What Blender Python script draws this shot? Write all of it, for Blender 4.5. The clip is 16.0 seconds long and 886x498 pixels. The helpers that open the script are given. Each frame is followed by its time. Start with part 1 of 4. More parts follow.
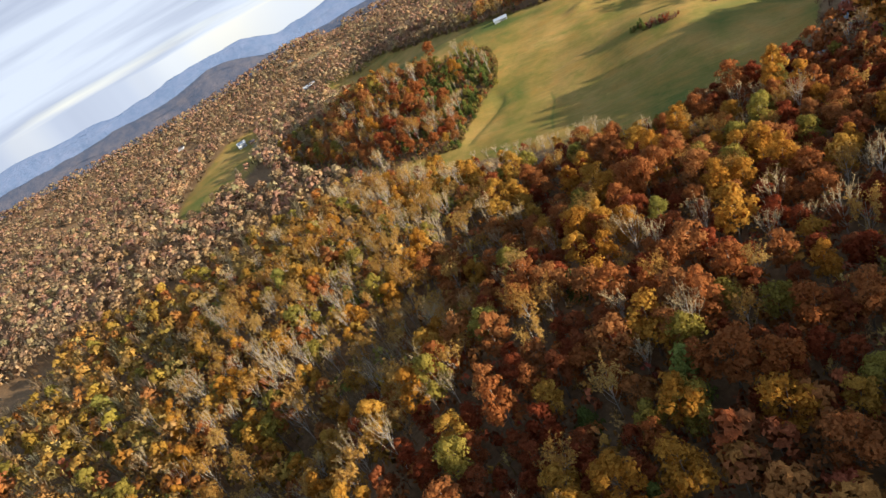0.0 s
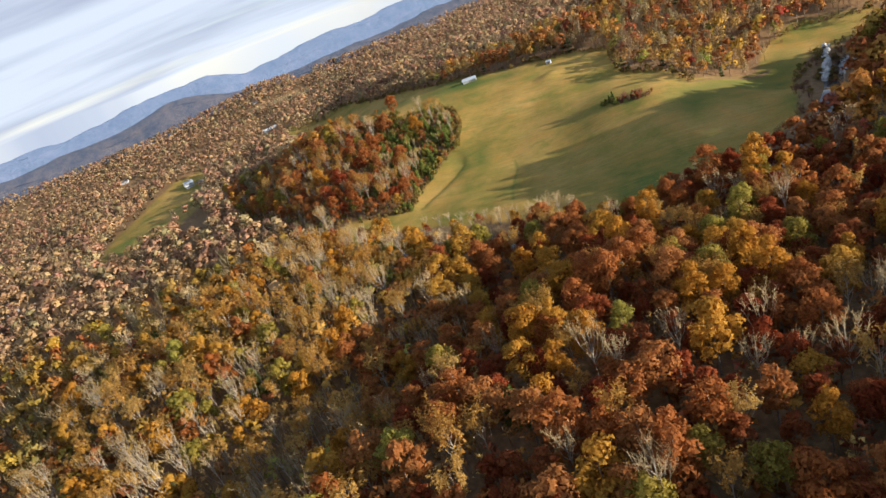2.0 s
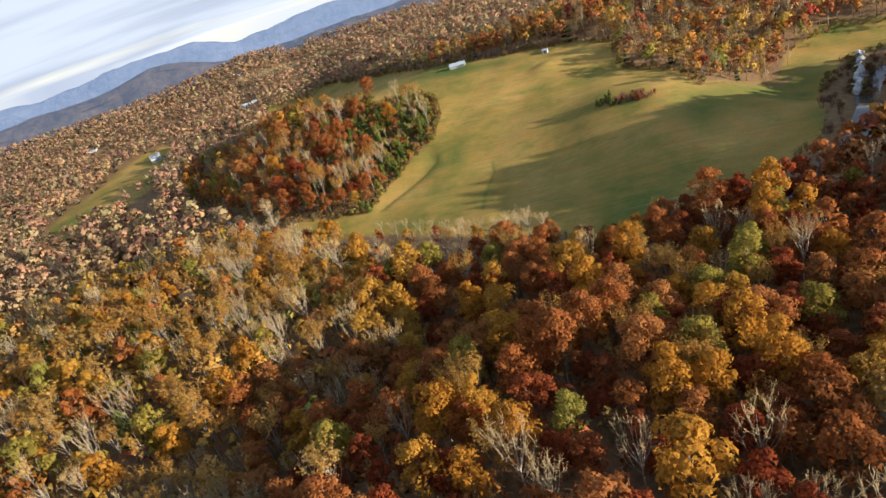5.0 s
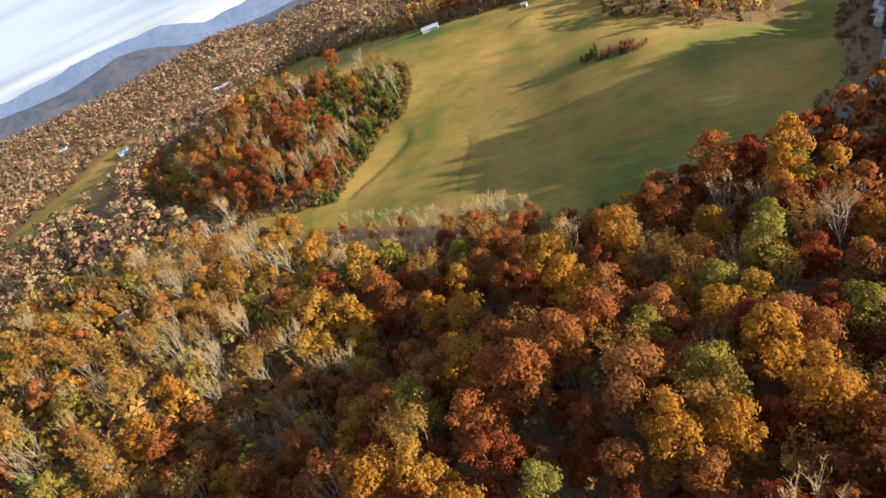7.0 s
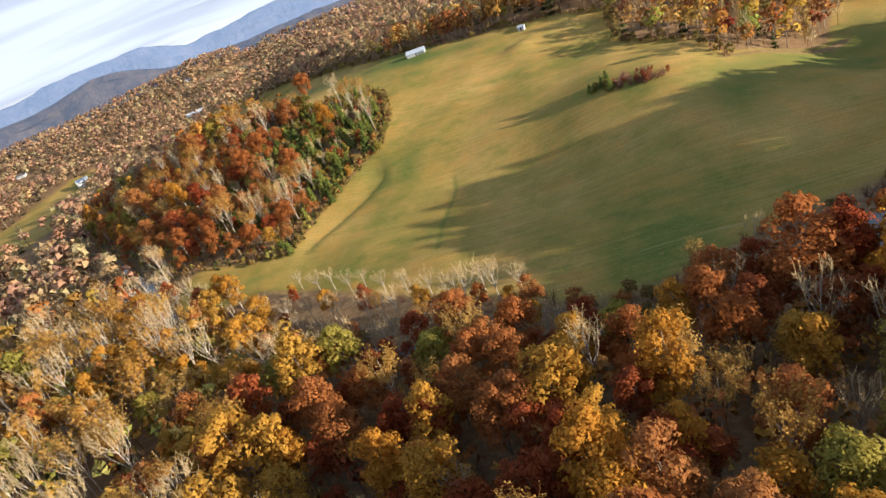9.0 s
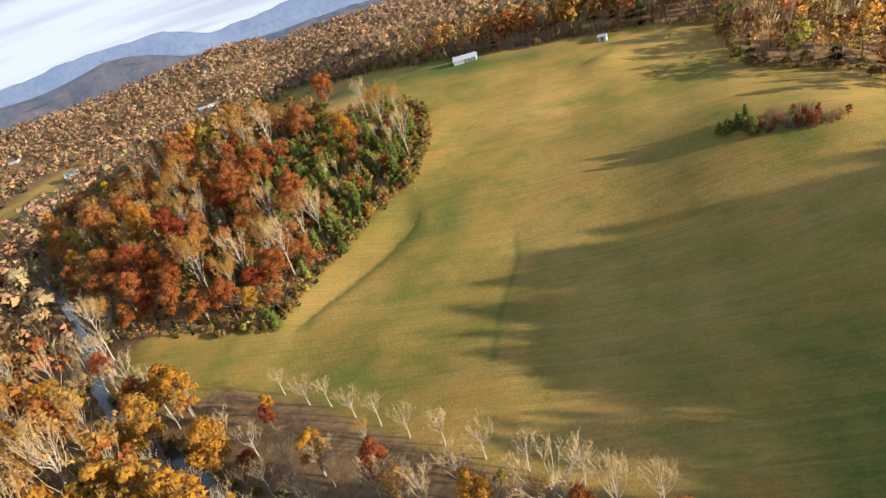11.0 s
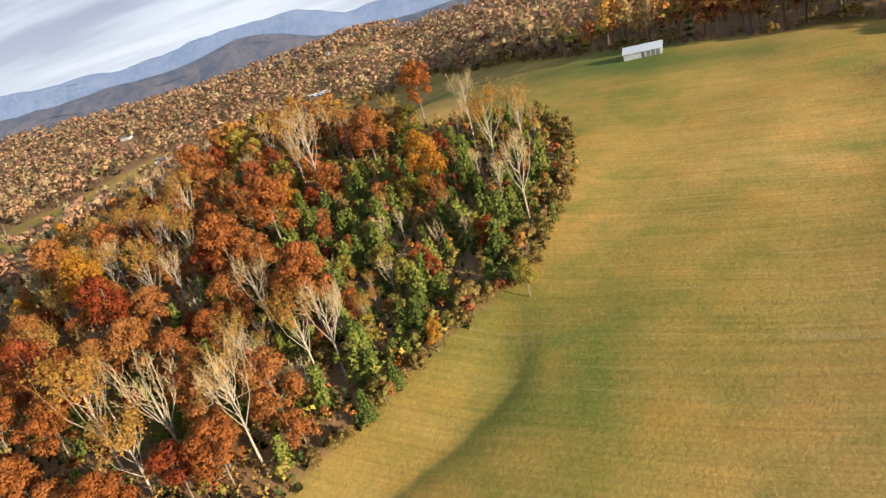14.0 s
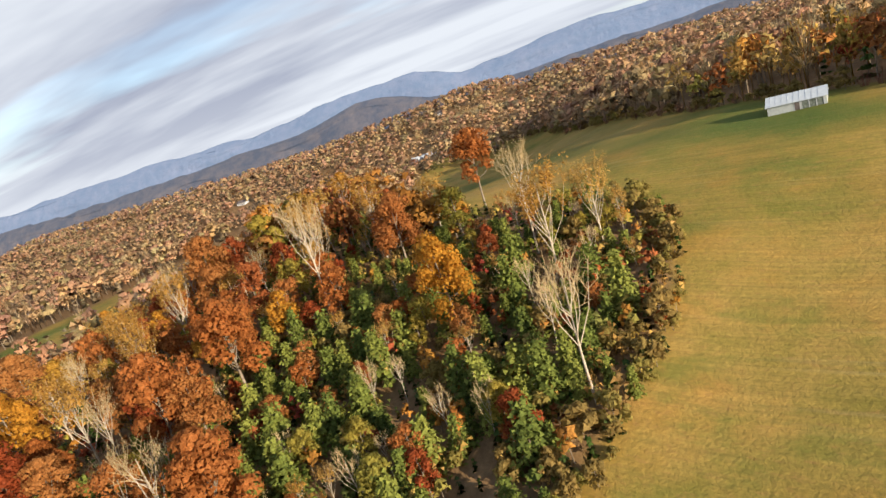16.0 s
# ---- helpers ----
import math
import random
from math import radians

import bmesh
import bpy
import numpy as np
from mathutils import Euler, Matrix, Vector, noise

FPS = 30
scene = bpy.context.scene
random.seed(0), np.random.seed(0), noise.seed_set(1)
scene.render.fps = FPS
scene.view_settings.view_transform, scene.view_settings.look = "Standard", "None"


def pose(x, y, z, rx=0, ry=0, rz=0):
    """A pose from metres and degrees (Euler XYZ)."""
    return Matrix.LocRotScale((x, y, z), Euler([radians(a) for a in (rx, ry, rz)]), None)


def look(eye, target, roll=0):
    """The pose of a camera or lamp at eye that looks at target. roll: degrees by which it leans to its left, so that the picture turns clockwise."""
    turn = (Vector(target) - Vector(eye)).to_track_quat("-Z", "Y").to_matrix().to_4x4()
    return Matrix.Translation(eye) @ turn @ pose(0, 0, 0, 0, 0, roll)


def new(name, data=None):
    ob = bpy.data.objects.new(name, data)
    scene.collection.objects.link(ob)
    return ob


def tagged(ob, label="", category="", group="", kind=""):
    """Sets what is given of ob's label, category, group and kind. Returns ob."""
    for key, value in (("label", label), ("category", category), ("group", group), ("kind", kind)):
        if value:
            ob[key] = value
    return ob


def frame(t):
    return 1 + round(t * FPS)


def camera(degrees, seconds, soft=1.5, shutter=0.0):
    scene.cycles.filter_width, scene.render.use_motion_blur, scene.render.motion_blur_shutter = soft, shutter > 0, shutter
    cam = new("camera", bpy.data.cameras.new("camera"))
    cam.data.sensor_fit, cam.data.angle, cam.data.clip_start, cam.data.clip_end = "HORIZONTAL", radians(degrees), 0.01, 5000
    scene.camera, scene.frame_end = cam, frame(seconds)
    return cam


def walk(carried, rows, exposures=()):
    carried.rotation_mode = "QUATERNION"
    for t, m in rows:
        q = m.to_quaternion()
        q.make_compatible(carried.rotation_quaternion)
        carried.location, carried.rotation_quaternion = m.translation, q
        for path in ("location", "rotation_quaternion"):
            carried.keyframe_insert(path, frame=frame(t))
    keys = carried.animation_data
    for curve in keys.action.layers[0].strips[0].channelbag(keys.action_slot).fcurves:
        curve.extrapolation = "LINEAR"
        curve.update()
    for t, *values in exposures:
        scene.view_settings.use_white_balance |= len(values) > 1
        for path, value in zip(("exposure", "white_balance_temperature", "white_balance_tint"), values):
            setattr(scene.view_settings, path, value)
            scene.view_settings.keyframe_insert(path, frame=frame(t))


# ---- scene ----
cam = camera(73.49, 16.0)
walk(cam, [
    (0, look((-32.26, -76.11, 139.94), (-26.68, 12.99, 94.90), -28.42)),
    (0.5, look((-28.33, -66.90, 136.76), (-19.37, 22.68, 93.21), -26.61)),
    (1, look((-23.28, -58.20, 133.71), (-11.52, 31.78, 91.70), -24.62)),
    (1.5, look((-17.88, -49.56, 130.95), (-4.12, 40.77, 90.31), -22.51)),
    (2, look((-12.68, -41.35, 128.26), (2.09, 49.12, 88.28), -21.59)),
    (2.5, look((-8.06, -33.36, 125.63), (7.24, 57.35, 86.41), -21.04)),
    (3, look((-3.08, -25.80, 123.45), (12.44, 65.14, 84.87), -19.47)),
    (3.5, look((3.21, -19.79, 121.68), (18.68, 71.20, 83.19), -17.45)),
    (4, look((9.60, -14.17, 119.77), (24.84, 76.49, 80.43), -16.60)),
    (6.5, look((36.53, 19.83, 107.23), (46.46, 108.19, 61.48), -22.29)),
    (7, look((41.79, 27.00, 104.56), (51.85, 115.06, 58.25), -23.11)),
    (7.5, look((46.20, 35.21, 101.75), (56.28, 123.30, 55.50), -24.25)),
    (8, look((50.64, 45.41, 98.62), (61.59, 133.91, 53.37), -25.07)),
    (8.5, look((55.14, 58.49, 95.01), (67.29, 147.60, 51.29), -24.13)),
    (9, look((59.26, 75.10, 91.73), (72.09, 164.49, 48.79), -21.55)),
    (9.5, look((62.01, 93.51, 89.29), (75.31, 182.83, 46.33), -19.81)),
    (10, look((63.99, 112.10, 87.34), (76.94, 201.67, 44.82), -18.68)),
    (10.5, look((65.77, 130.72, 85.56), (77.76, 220.77, 43.75), -17.91)),
    (11, look((67.81, 149.31, 83.66), (78.42, 239.91, 42.69), -17.27)),
    (11.5, look((70.70, 167.73, 81.34), (79.74, 258.85, 41.16), -16.48)),
    (12, look((75.30, 185.68, 78.13), (80.86, 277.73, 39.44), -15.80)),
    (12.5, look((79.19, 203.87, 75.55), (81.26, 296.44, 37.79), -15.48)),
    (13, look((81.65, 220.73, 73.11), (79.87, 313.44, 35.67), -15.20)),
    (13.5, look((83.37, 236.43, 71.22), (77.69, 328.98, 33.77), -15.26)),
    (14, look((85.47, 251.31, 69.76), (75.29, 343.87, 33.31), -15.45)),
    (14.5, look((89.15, 266.15, 68.83), (71.95, 358.50, 34.53), -17.18)),
    (15, look((93.58, 278.96, 67.17), (69.10, 371.12, 37.06), -18.57)),
    (15.5, look((97.38, 289.55, 65.34), (67.54, 381.54, 39.88), -19.40)),
    (16, look((100.04, 300.63, 64.28), (70.84, 393.60, 41.81), -17.74)),
], [(0, 1.02, 6200, 10), (6, 1.06, 6200, 10), (9, 1.24, 6200, 10), (12, 1.1, 6450, 10), (14, 1.13, 6600, 10), (16, 1.05, 6800, 10)])

# ---- world and sun ----
SUN = Vector((0.80, -0.58, 0.0)).normalized()
SUN_EL = radians(11.8)
world = bpy.data.worlds.new("sky")
scene.world = world
world.use_nodes = True
wn, wl = world.node_tree.nodes, world.node_tree.links
for n in list(wn):
    wn.remove(n)


def node(tree, kind, **values):
    n = tree.nodes.new(kind)
    for key, value in values.items():
        if key in n.inputs.keys():
            n.inputs[key].default_value = value
    return n


wt = world.node_tree
w_out = node(wt, "ShaderNodeOutputWorld")
w_bg = node(wt, "ShaderNodeBackground", Strength=1.0)
w_sky = node(wt, "ShaderNodeTexSky")
w_sky.sky_type, w_sky.sun_disc = "NISHITA", False
w_sky.sun_elevation, w_sky.sun_rotation = SUN_EL, math.atan2(SUN.x, SUN.y)
w_sky.air_density, w_sky.dust_density, w_sky.ozone_density = 1.0, 0.25, 2.0
w_dim = node(wt, "ShaderNodeVectorMath")
w_dim.operation = "SCALE"
w_dim.inputs["Scale"].default_value = 0.15
w_co = node(wt, "ShaderNodeTexCoord")
w_sep = node(wt, "ShaderNodeSeparateXYZ")
w_add = node(wt, "ShaderNodeMath")
w_add.operation, w_add.inputs[1].default_value = "ADD", 0.16
w_abs = node(wt, "ShaderNodeMath")
w_abs.operation, w_abs.inputs[1].default_value = "MAXIMUM", 0.0
w_dx = node(wt, "ShaderNodeMath")
w_dx.operation = "DIVIDE"
w_dy = node(wt, "ShaderNodeMath")
w_dy.operation = "DIVIDE"
w_com = node(wt, "ShaderNodeCombineXYZ")
w_map = node(wt, "ShaderNodeMapping")
w_map.inputs["Rotation"].default_value = (0, 0, radians(12))
w_map.inputs["Scale"].default_value = (0.30, 0.95, 1)
w_noise = node(wt, "ShaderNodeTexNoise", Scale=0.8, Detail=5.0, Roughness=0.5, Distortion=0.25)
w_ramp = node(wt, "ShaderNodeValToRGB")
w_ramp.color_ramp.elements[0].position, w_ramp.color_ramp.elements[0].color = 0.24, (0, 0, 0, 1)
w_ramp.color_ramp.elements[1].position, w_ramp.color_ramp.elements[1].color = 0.46, (1, 1, 1, 1)
w_noise2 = node(wt, "ShaderNodeTexNoise", Scale=1.25, Detail=5.0, Roughness=0.5, Distortion=0.2)
w_ramp2 = node(wt, "ShaderNodeValToRGB")
w_ramp2.color_ramp.elements[0].position, w_ramp2.color_ramp.elements[0].color = 0.42, (0.39, 0.425, 0.48, 1)
w_ramp2.color_ramp.elements[1].position, w_ramp2.color_ramp.elements[1].color = 0.62, (0.19, 0.215, 0.285, 1)
w_mix = node(wt, "ShaderNodeMix")
w_mix.data_type = "RGBA"
wl.new(w_co.outputs["Generated"], w_sep.inputs[0])
wl.new(w_sep.outputs["Z"], w_abs.inputs[0])
wl.new(w_abs.outputs[0], w_add.inputs[0])
wl.new(w_sep.outputs["X"], w_dx.inputs[0])
wl.new(w_add.outputs[0], w_dx.inputs[1])
wl.new(w_sep.outputs["Y"], w_dy.inputs[0])
wl.new(w_add.outputs[0], w_dy.inputs[1])
wl.new(w_dx.outputs[0], w_com.inputs["X"])
wl.new(w_dy.outputs[0], w_com.inputs["Y"])
wl.new(w_com.outputs[0], w_map.inputs[0])
wl.new(w_map.outputs[0], w_noise.inputs["Vector"])
wl.new(w_map.outputs[0], w_noise2.inputs["Vector"])
wl.new(w_noise.outputs[0], w_ramp.inputs[0])
wl.new(w_noise2.outputs[0], w_ramp2.inputs[0])
wl.new(w_sky.outputs[0], w_dim.inputs[0])
w_high = node(wt, "ShaderNodeMapRange")
w_high.interpolation_type = "SMOOTHSTEP"
w_high.inputs["From Min"].default_value, w_high.inputs["From Max"].default_value = 0.30, 0.75
w_high.inputs["To Min"].default_value, w_high.inputs["To Max"].default_value = 1.0, 0.32
w_low = node(wt, "ShaderNodeMapRange")
w_low.interpolation_type = "SMOOTHSTEP"
w_low.inputs["From Min"].default_value, w_low.inputs["From Max"].default_value = 0.02, 0.16
w_low.inputs["To Min"].default_value, w_low.inputs["To Max"].default_value = 0.4, 0.0
w_bank = node(wt, "ShaderNodeMath")
w_bank.operation = "MULTIPLY"
w_haze = node(wt, "ShaderNodeMix")
w_haze.data_type = "RGBA"
w_haze.inputs["B"].default_value = (0.41, 0.44, 0.49, 1)
wl.new(w_sep.outputs["Z"], w_high.inputs["Value"])
wl.new(w_sep.outputs["Z"], w_low.inputs["Value"])
wl.new(w_ramp.outputs[0], w_bank.inputs[0])
wl.new(w_high.outputs[0], w_bank.inputs[1])
wl.new(w_bank.outputs[0], w_mix.inputs[0])
wl.new(w_low.outputs[0], w_haze.inputs[0])
wl.new(w_mix.outputs["Result"], w_haze.inputs["A"])
wl.new(w_dim.outputs[0], w_mix.inputs["A"])
wl.new(w_ramp2.outputs[0], w_mix.inputs["B"])
wl.new(w_haze.outputs["Result"], w_bg.inputs["Color"])
wl.new(w_bg.outputs[0], w_out.inputs[0])

sun_data = bpy.data.lights.new("sun", "SUN")
sun_data.energy, sun_data.angle, sun_data.color = 5.0, radians(0.6), (1.0, 0.87, 0.69)
sun_lamp = new("sun", sun_data)
sun_dir = Vector((SUN.x * math.cos(SUN_EL), SUN.y * math.cos(SUN_EL), math.sin(SUN_EL)))
sun_lamp.matrix_world = look(sun_dir * 400, (0, 0, 0))
scene.view_settings.exposure = 0.98


# ---- materials ----
def material(name, rough=0.9):
    m = bpy.data.materials.new(name)
    m.use_nodes = True
    bsdf = m.node_tree.nodes["Principled BSDF"]
    bsdf.inputs["Roughness"].default_value = rough
    bsdf.inputs["Specular IOR Level"].default_value = 0.25
    return m, m.node_tree, bsdf


def ramp(tree, stops):
    r = tree.nodes.new("ShaderNodeValToRGB")
    e = r.color_ramp.elements
    while len(e) < len(stops):
        e.new(0.5)
    for el, (pos, col) in zip(e, stops):
        el.position, el.color = pos, (*col, 1)
    return r


def mixed(tree, fac, a, b, mode="MIX"):
    n = tree.nodes.new("ShaderNodeMix")
    n.data_type, n.blend_type = "RGBA", mode
    for slot, v in ((0, fac), ("A", a), ("B", b)):
        if isinstance(v, (int, float)):
            n.inputs[slot].default_value = v
        elif isinstance(v, tuple):
            n.inputs[slot].default_value = (*v, 1)
        else:
            tree.links.new(v, n.inputs[slot])
    return n.outputs["Result"]


def noise_at(tree, scale, detail=4.0, rough=0.55, stretch=None, turn=0.0):
    co = tree.nodes.new("ShaderNodeNewGeometry")
    n = node(tree, "ShaderNodeTexNoise", Scale=scale, Detail=detail, Roughness=rough)
    if stretch:
        mp = tree.nodes.new("ShaderNodeMapping")
        mp.vector_type = "TEXTURE"
        mp.inputs["Scale"].default_value = tuple(1 / v for v in stretch)
        mp.inputs["Rotation"].default_value = (0, 0, turn)
        tree.links.new(co.outputs["Position"], mp.inputs[0])
        tree.links.new(mp.outputs[0], n.inputs["Vector"])
    else:
        tree.links.new(co.outputs["Position"], n.inputs["Vector"])
    return n.outputs[0]


def leaf_material(name, stops, glow=0.5):
    """Autumn foliage: one tone a tree, another wobble a leaf cluster."""
    m, t, bsdf = material(name, 0.7)
    info = t.nodes.new("ShaderNodeObjectInfo")
    geo = t.nodes.new("ShaderNodeNewGeometry")
    r = ramp(t, stops)
    add = t.nodes.new("ShaderNodeMath")
    add.operation = "MULTIPLY_ADD"
    add.inputs[1].default_value = 0.22
    sub = t.nodes.new("ShaderNodeMath")
    sub.operation, sub.inputs[1].default_value = "MULTIPLY", 0.78
    t.links.new(info.outputs["Random"], sub.inputs[0])
    t.links.new(geo.outputs["Random Per Island"], add.inputs[0])
    t.links.new(sub.outputs[0], add.inputs[2])
    t.links.new(add.outputs[0], r.inputs[0])
    hsv = t.nodes.new("ShaderNodeHueSaturation")
    val = t.nodes.new("ShaderNodeMapRange")
    val.inputs["To Min"].default_value, val.inputs["To Max"].default_value = 0.86, 1.12
    t.links.new(geo.outputs["Random Per Island"], val.inputs["Value"])
    t.links.new(val.outputs[0], hsv.inputs["Value"])
    t.links.new(r.outputs[0], hsv.inputs["Color"])
    finish_leaf(t, bsdf, hsv.outputs[0], glow)
    return m


def finish_leaf(t, bsdf, colour, glow):
    """Fine leaf grain and relief over the clusters, and light that comes through them."""
    bsdf.inputs["Specular IOR Level"].default_value = 0.06
    fine = noise_at(t, 2.6, 3.0, 0.65)
    grain = ramp(t, [(0.34, (0.66, 0.64, 0.62)), (0.66, (1.26, 1.27, 1.28))])
    t.links.new(fine, grain.inputs[0])
    colour = mixed(t, 1.0, colour, grain.outputs[0], "MULTIPLY")
    bump = t.nodes.new("ShaderNodeBump")
    bump.inputs["Strength"].default_value, bump.inputs["Distance"].default_value = 0.45, 0.2
    t.links.new(fine, bump.inputs["Height"])
    t.links.new(bump.outputs[0], bsdf.inputs["Normal"])
    t.links.new(colour, bsdf.inputs["Base Color"])
    trans = t.nodes.new("ShaderNodeBsdfTranslucent")
    t.links.new(colour, trans.inputs["Color"])
    mix = t.nodes.new("ShaderNodeMixShader")
    mix.inputs[0].default_value = glow
    out = [n for n in t.nodes if n.type == "OUTPUT_MATERIAL"][0]
    t.links.new(bsdf.outputs[0], mix.inputs[1])
    t.links.new(trans.outputs[0], mix.inputs[2])
    t.links.new(mix.outputs[0], out.inputs[0])


GOLD = leaf_material("gold_leaves", [(0, (0.45, 0.20, 0.028)), (0.5, (0.51, 0.26, 0.040)), (1, (0.48, 0.29, 0.055))])
ORANGE = leaf_material("orange_leaves", [(0, (0.36, 0.118, 0.030)), (0.5, (0.40, 0.150, 0.046)), (1, (0.40, 0.185, 0.060))])
RUST = leaf_material("rust_leaves", [(0, (0.27, 0.056, 0.020)), (0.5, (0.33, 0.085, 0.031)), (1, (0.36, 0.125, 0.044))])
OLIVE = leaf_material("yellow_green_leaves", [(0, (0.27, 0.21, 0.04)), (0.5, (0.36, 0.28, 0.055)), (1, (0.29, 0.27, 0.06))])
TAN = leaf_material("tan_leaves", [(0, (0.46, 0.24, 0.055)), (0.5, (0.52, 0.30, 0.075)), (1, (0.52, 0.34, 0.105))])
NEEDLE = leaf_material("needles", [(0, (0.085, 0.115, 0.028)), (0.5, (0.155, 0.185, 0.040)), (1, (0.24, 0.25, 0.055))], 0.25)
SHRUB = leaf_material("shrub_leaves", [(0, (0.20, 0.15, 0.05)), (0.5, (0.32, 0.22, 0.075)), (1, (0.26, 0.24, 0.06))])


def tinted_leaves(name):
    """Foliage of the joined woods: the tone of each tree is kept in the mesh."""
    m, t, bsdf = material(name, 0.75)
    att = t.nodes.new("ShaderNodeAttribute")
    att.attribute_name = "tone"
    geo = t.nodes.new("ShaderNodeNewGeometry")
    hsv = t.nodes.new("ShaderNodeHueSaturation")
    val = t.nodes.new("ShaderNodeMapRange")
    val.inputs["To Min"].default_value, val.inputs["To Max"].default_value = 0.92, 1.08
    t.links.new(geo.outputs["Random Per Island"], val.inputs["Value"])
    t.links.new(val.outputs[0], hsv.inputs["Value"])
    t.links.new(att.outputs["Color"], hsv.inputs["Color"])
    finish_leaf(t, bsdf, hsv.outputs[0], 0.3)
    return m


WOODLAND = tinted_leaves("woodland_leaves")


def bark(name, dark, pale):
    m, t, bsdf = material(name, 0.95)
    r = ramp(t, [(0.3, dark), (0.7, pale)])
    t.links.new(noise_at(t, 2.5, 5.0), r.inputs[0])
    t.links.new(r.outputs[0], bsdf.inputs["Base Color"])
    return m


BARK = bark("bark", (0.13, 0.10, 0.075), (0.27, 0.22, 0.16))
PALE_BARK = bark("pale_bark", (0.30, 0.245, 0.18), (0.48, 0.41, 0.32))
TWIG = bark("twig_bark", (0.34, 0.24, 0.12), (0.49, 0.37, 0.20))
DARK_TWIG = bark("dark_twig_bark", (0.13, 0.055, 0.035), (0.22, 0.10, 0.06))


def ground_material():
    """Hay meadow inside, leaf litter outside."""
    m, t, bsdf = material("meadow_and_leaf_litter", 0.95)
    bsdf.inputs["Specular IOR Level"].default_value = 0.08
    att = t.nodes.new("ShaderNodeAttribute")
    att.attribute_name = "cover"
    sep = t.nodes.new("ShaderNodeSeparateColor")
    t.links.new(att.outputs["Color"], sep.inputs[0])
    patch = ramp(t, [(0.34, (0.130, 0.145, 0.034)), (0.47, (0.268, 0.192, 0.050)), (0.62, (0.385, 0.252, 0.078))])
    t.links.new(noise_at(t, 0.018, 5.0, 0.6), patch.inputs[0])
    mow = ramp(t, [(0.35, (0.72, 0.74, 0.70)), (0.65, (1.22, 1.18, 1.08))])
    t.links.new(noise_at(t, 1.0, 4.0, 0.65, (0.03, 1.5, 0.1), radians(-22)), mow.inputs[0])
    grain = ramp(t, [(0.3, (0.72, 0.74, 0.7)), (0.7, (1.25, 1.22, 1.15))])
    t.links.new(noise_at(t, 1.6, 6.0, 0.7), grain.inputs[0])
    grass = mixed(t, 0.5, patch.outputs[0], mow.outputs[0], "MULTIPLY")
    mottle = ramp(t, [(0.34, (0.62, 0.80, 0.60)), (0.50, (1.0, 1.0, 1.0)), (0.64, (1.25, 1.02, 0.95))])
    t.links.new(noise_at(t, 0.075, 6.0, 0.62), mottle.inputs[0])
    grass = mixed(t, 0.6, grass, mottle.outputs[0], "MULTIPLY")
    grass = mixed(t, 0.8, grass, grain.outputs[0], "MULTIPLY")
    tufts = ramp(t, [(0.54, (0, 0, 0)), (0.68, (0.62, 0.62, 0.62))])
    t.links.new(noise_at(t, 0.85, 5.0, 0.75, (0.5, 1.2, 1.0), radians(-22)), tufts.inputs[0])
    grass = mixed(t, tufts.outputs[0], grass, (0.31, 0.175, 0.060))
    fresh = ramp(t, [(0.56, (0, 0, 0)), (0.70, (0.6, 0.6, 0.6))])
    t.links.new(noise_at(t, 0.055, 6.0, 0.7, (0.7, 1.3, 1.0), radians(-22)), fresh.inputs[0])
    grass = mixed(t, fresh.outputs[0], grass, (0.125, 0.155, 0.03))
    rows = ramp(t, [(0.56, (0, 0, 0)), (0.72, (0.6, 0.6, 0.6))])
    t.links.new(noise_at(t, 1.0, 3.0, 0.5, (0.03, 0.9, 0.1), radians(-23)), rows.inputs[0])
    thin = ramp(t, [(0.40, (0, 0, 0)), (0.62, (1, 1, 1))])
    t.links.new(noise_at(t, 0.03, 3.0), thin.inputs[0])
    grass = mixed(t, mixed(t, 1.0, rows.outputs[0], thin.outputs[0], "MULTIPLY"), grass, (0.33, 0.25, 0.10))
    grass = mixed(t, sep.outputs[1], grass, (0.075, 0.115, 0.026))
    litter = ramp(t, [(0.3, (0.13, 0.080, 0.042)), (0.55, (0.23, 0.14, 0.068)), (0.75, (0.33, 0.21, 0.11))])
    t.links.new(noise_at(t, 0.5, 6.0, 0.7), litter.inputs[0])
    base = mixed(t, sep.outputs[0], litter.outputs[0], grass)
    base = mixed(t, sep.outputs[2], base, (0.30, 0.24, 0.15))
    t.links.new(base, bsdf.inputs["Base Color"])
    bump = t.nodes.new("ShaderNodeBump")
    bump.inputs["Strength"].default_value, bump.inputs["Distance"].default_value = 0.6, 0.3
    t.links.new(noise_at(t, 1.2, 6.0, 0.7), bump.inputs["Height"])
    t.links.new(bump.outputs[0], bsdf.inputs["Normal"])
    return m


def plain(name, colour, rough=0.7, metal=0.0, vary=0.25, scale=1.5):
    m, t, bsdf = material(name, rough)
    lo, hi = tuple(c * (1 - vary) for c in colour), tuple(min(c * (1 + vary), 0.95) for c in colour)
    r = ramp(t, [(0.3, lo), (0.7, hi)])
    t.links.new(noise_at(t, scale, 5.0), r.inputs[0])
    t.links.new(r.outputs[0], bsdf.inputs["Base Color"])
    bsdf.inputs["Metallic"].default_value = metal
    return m


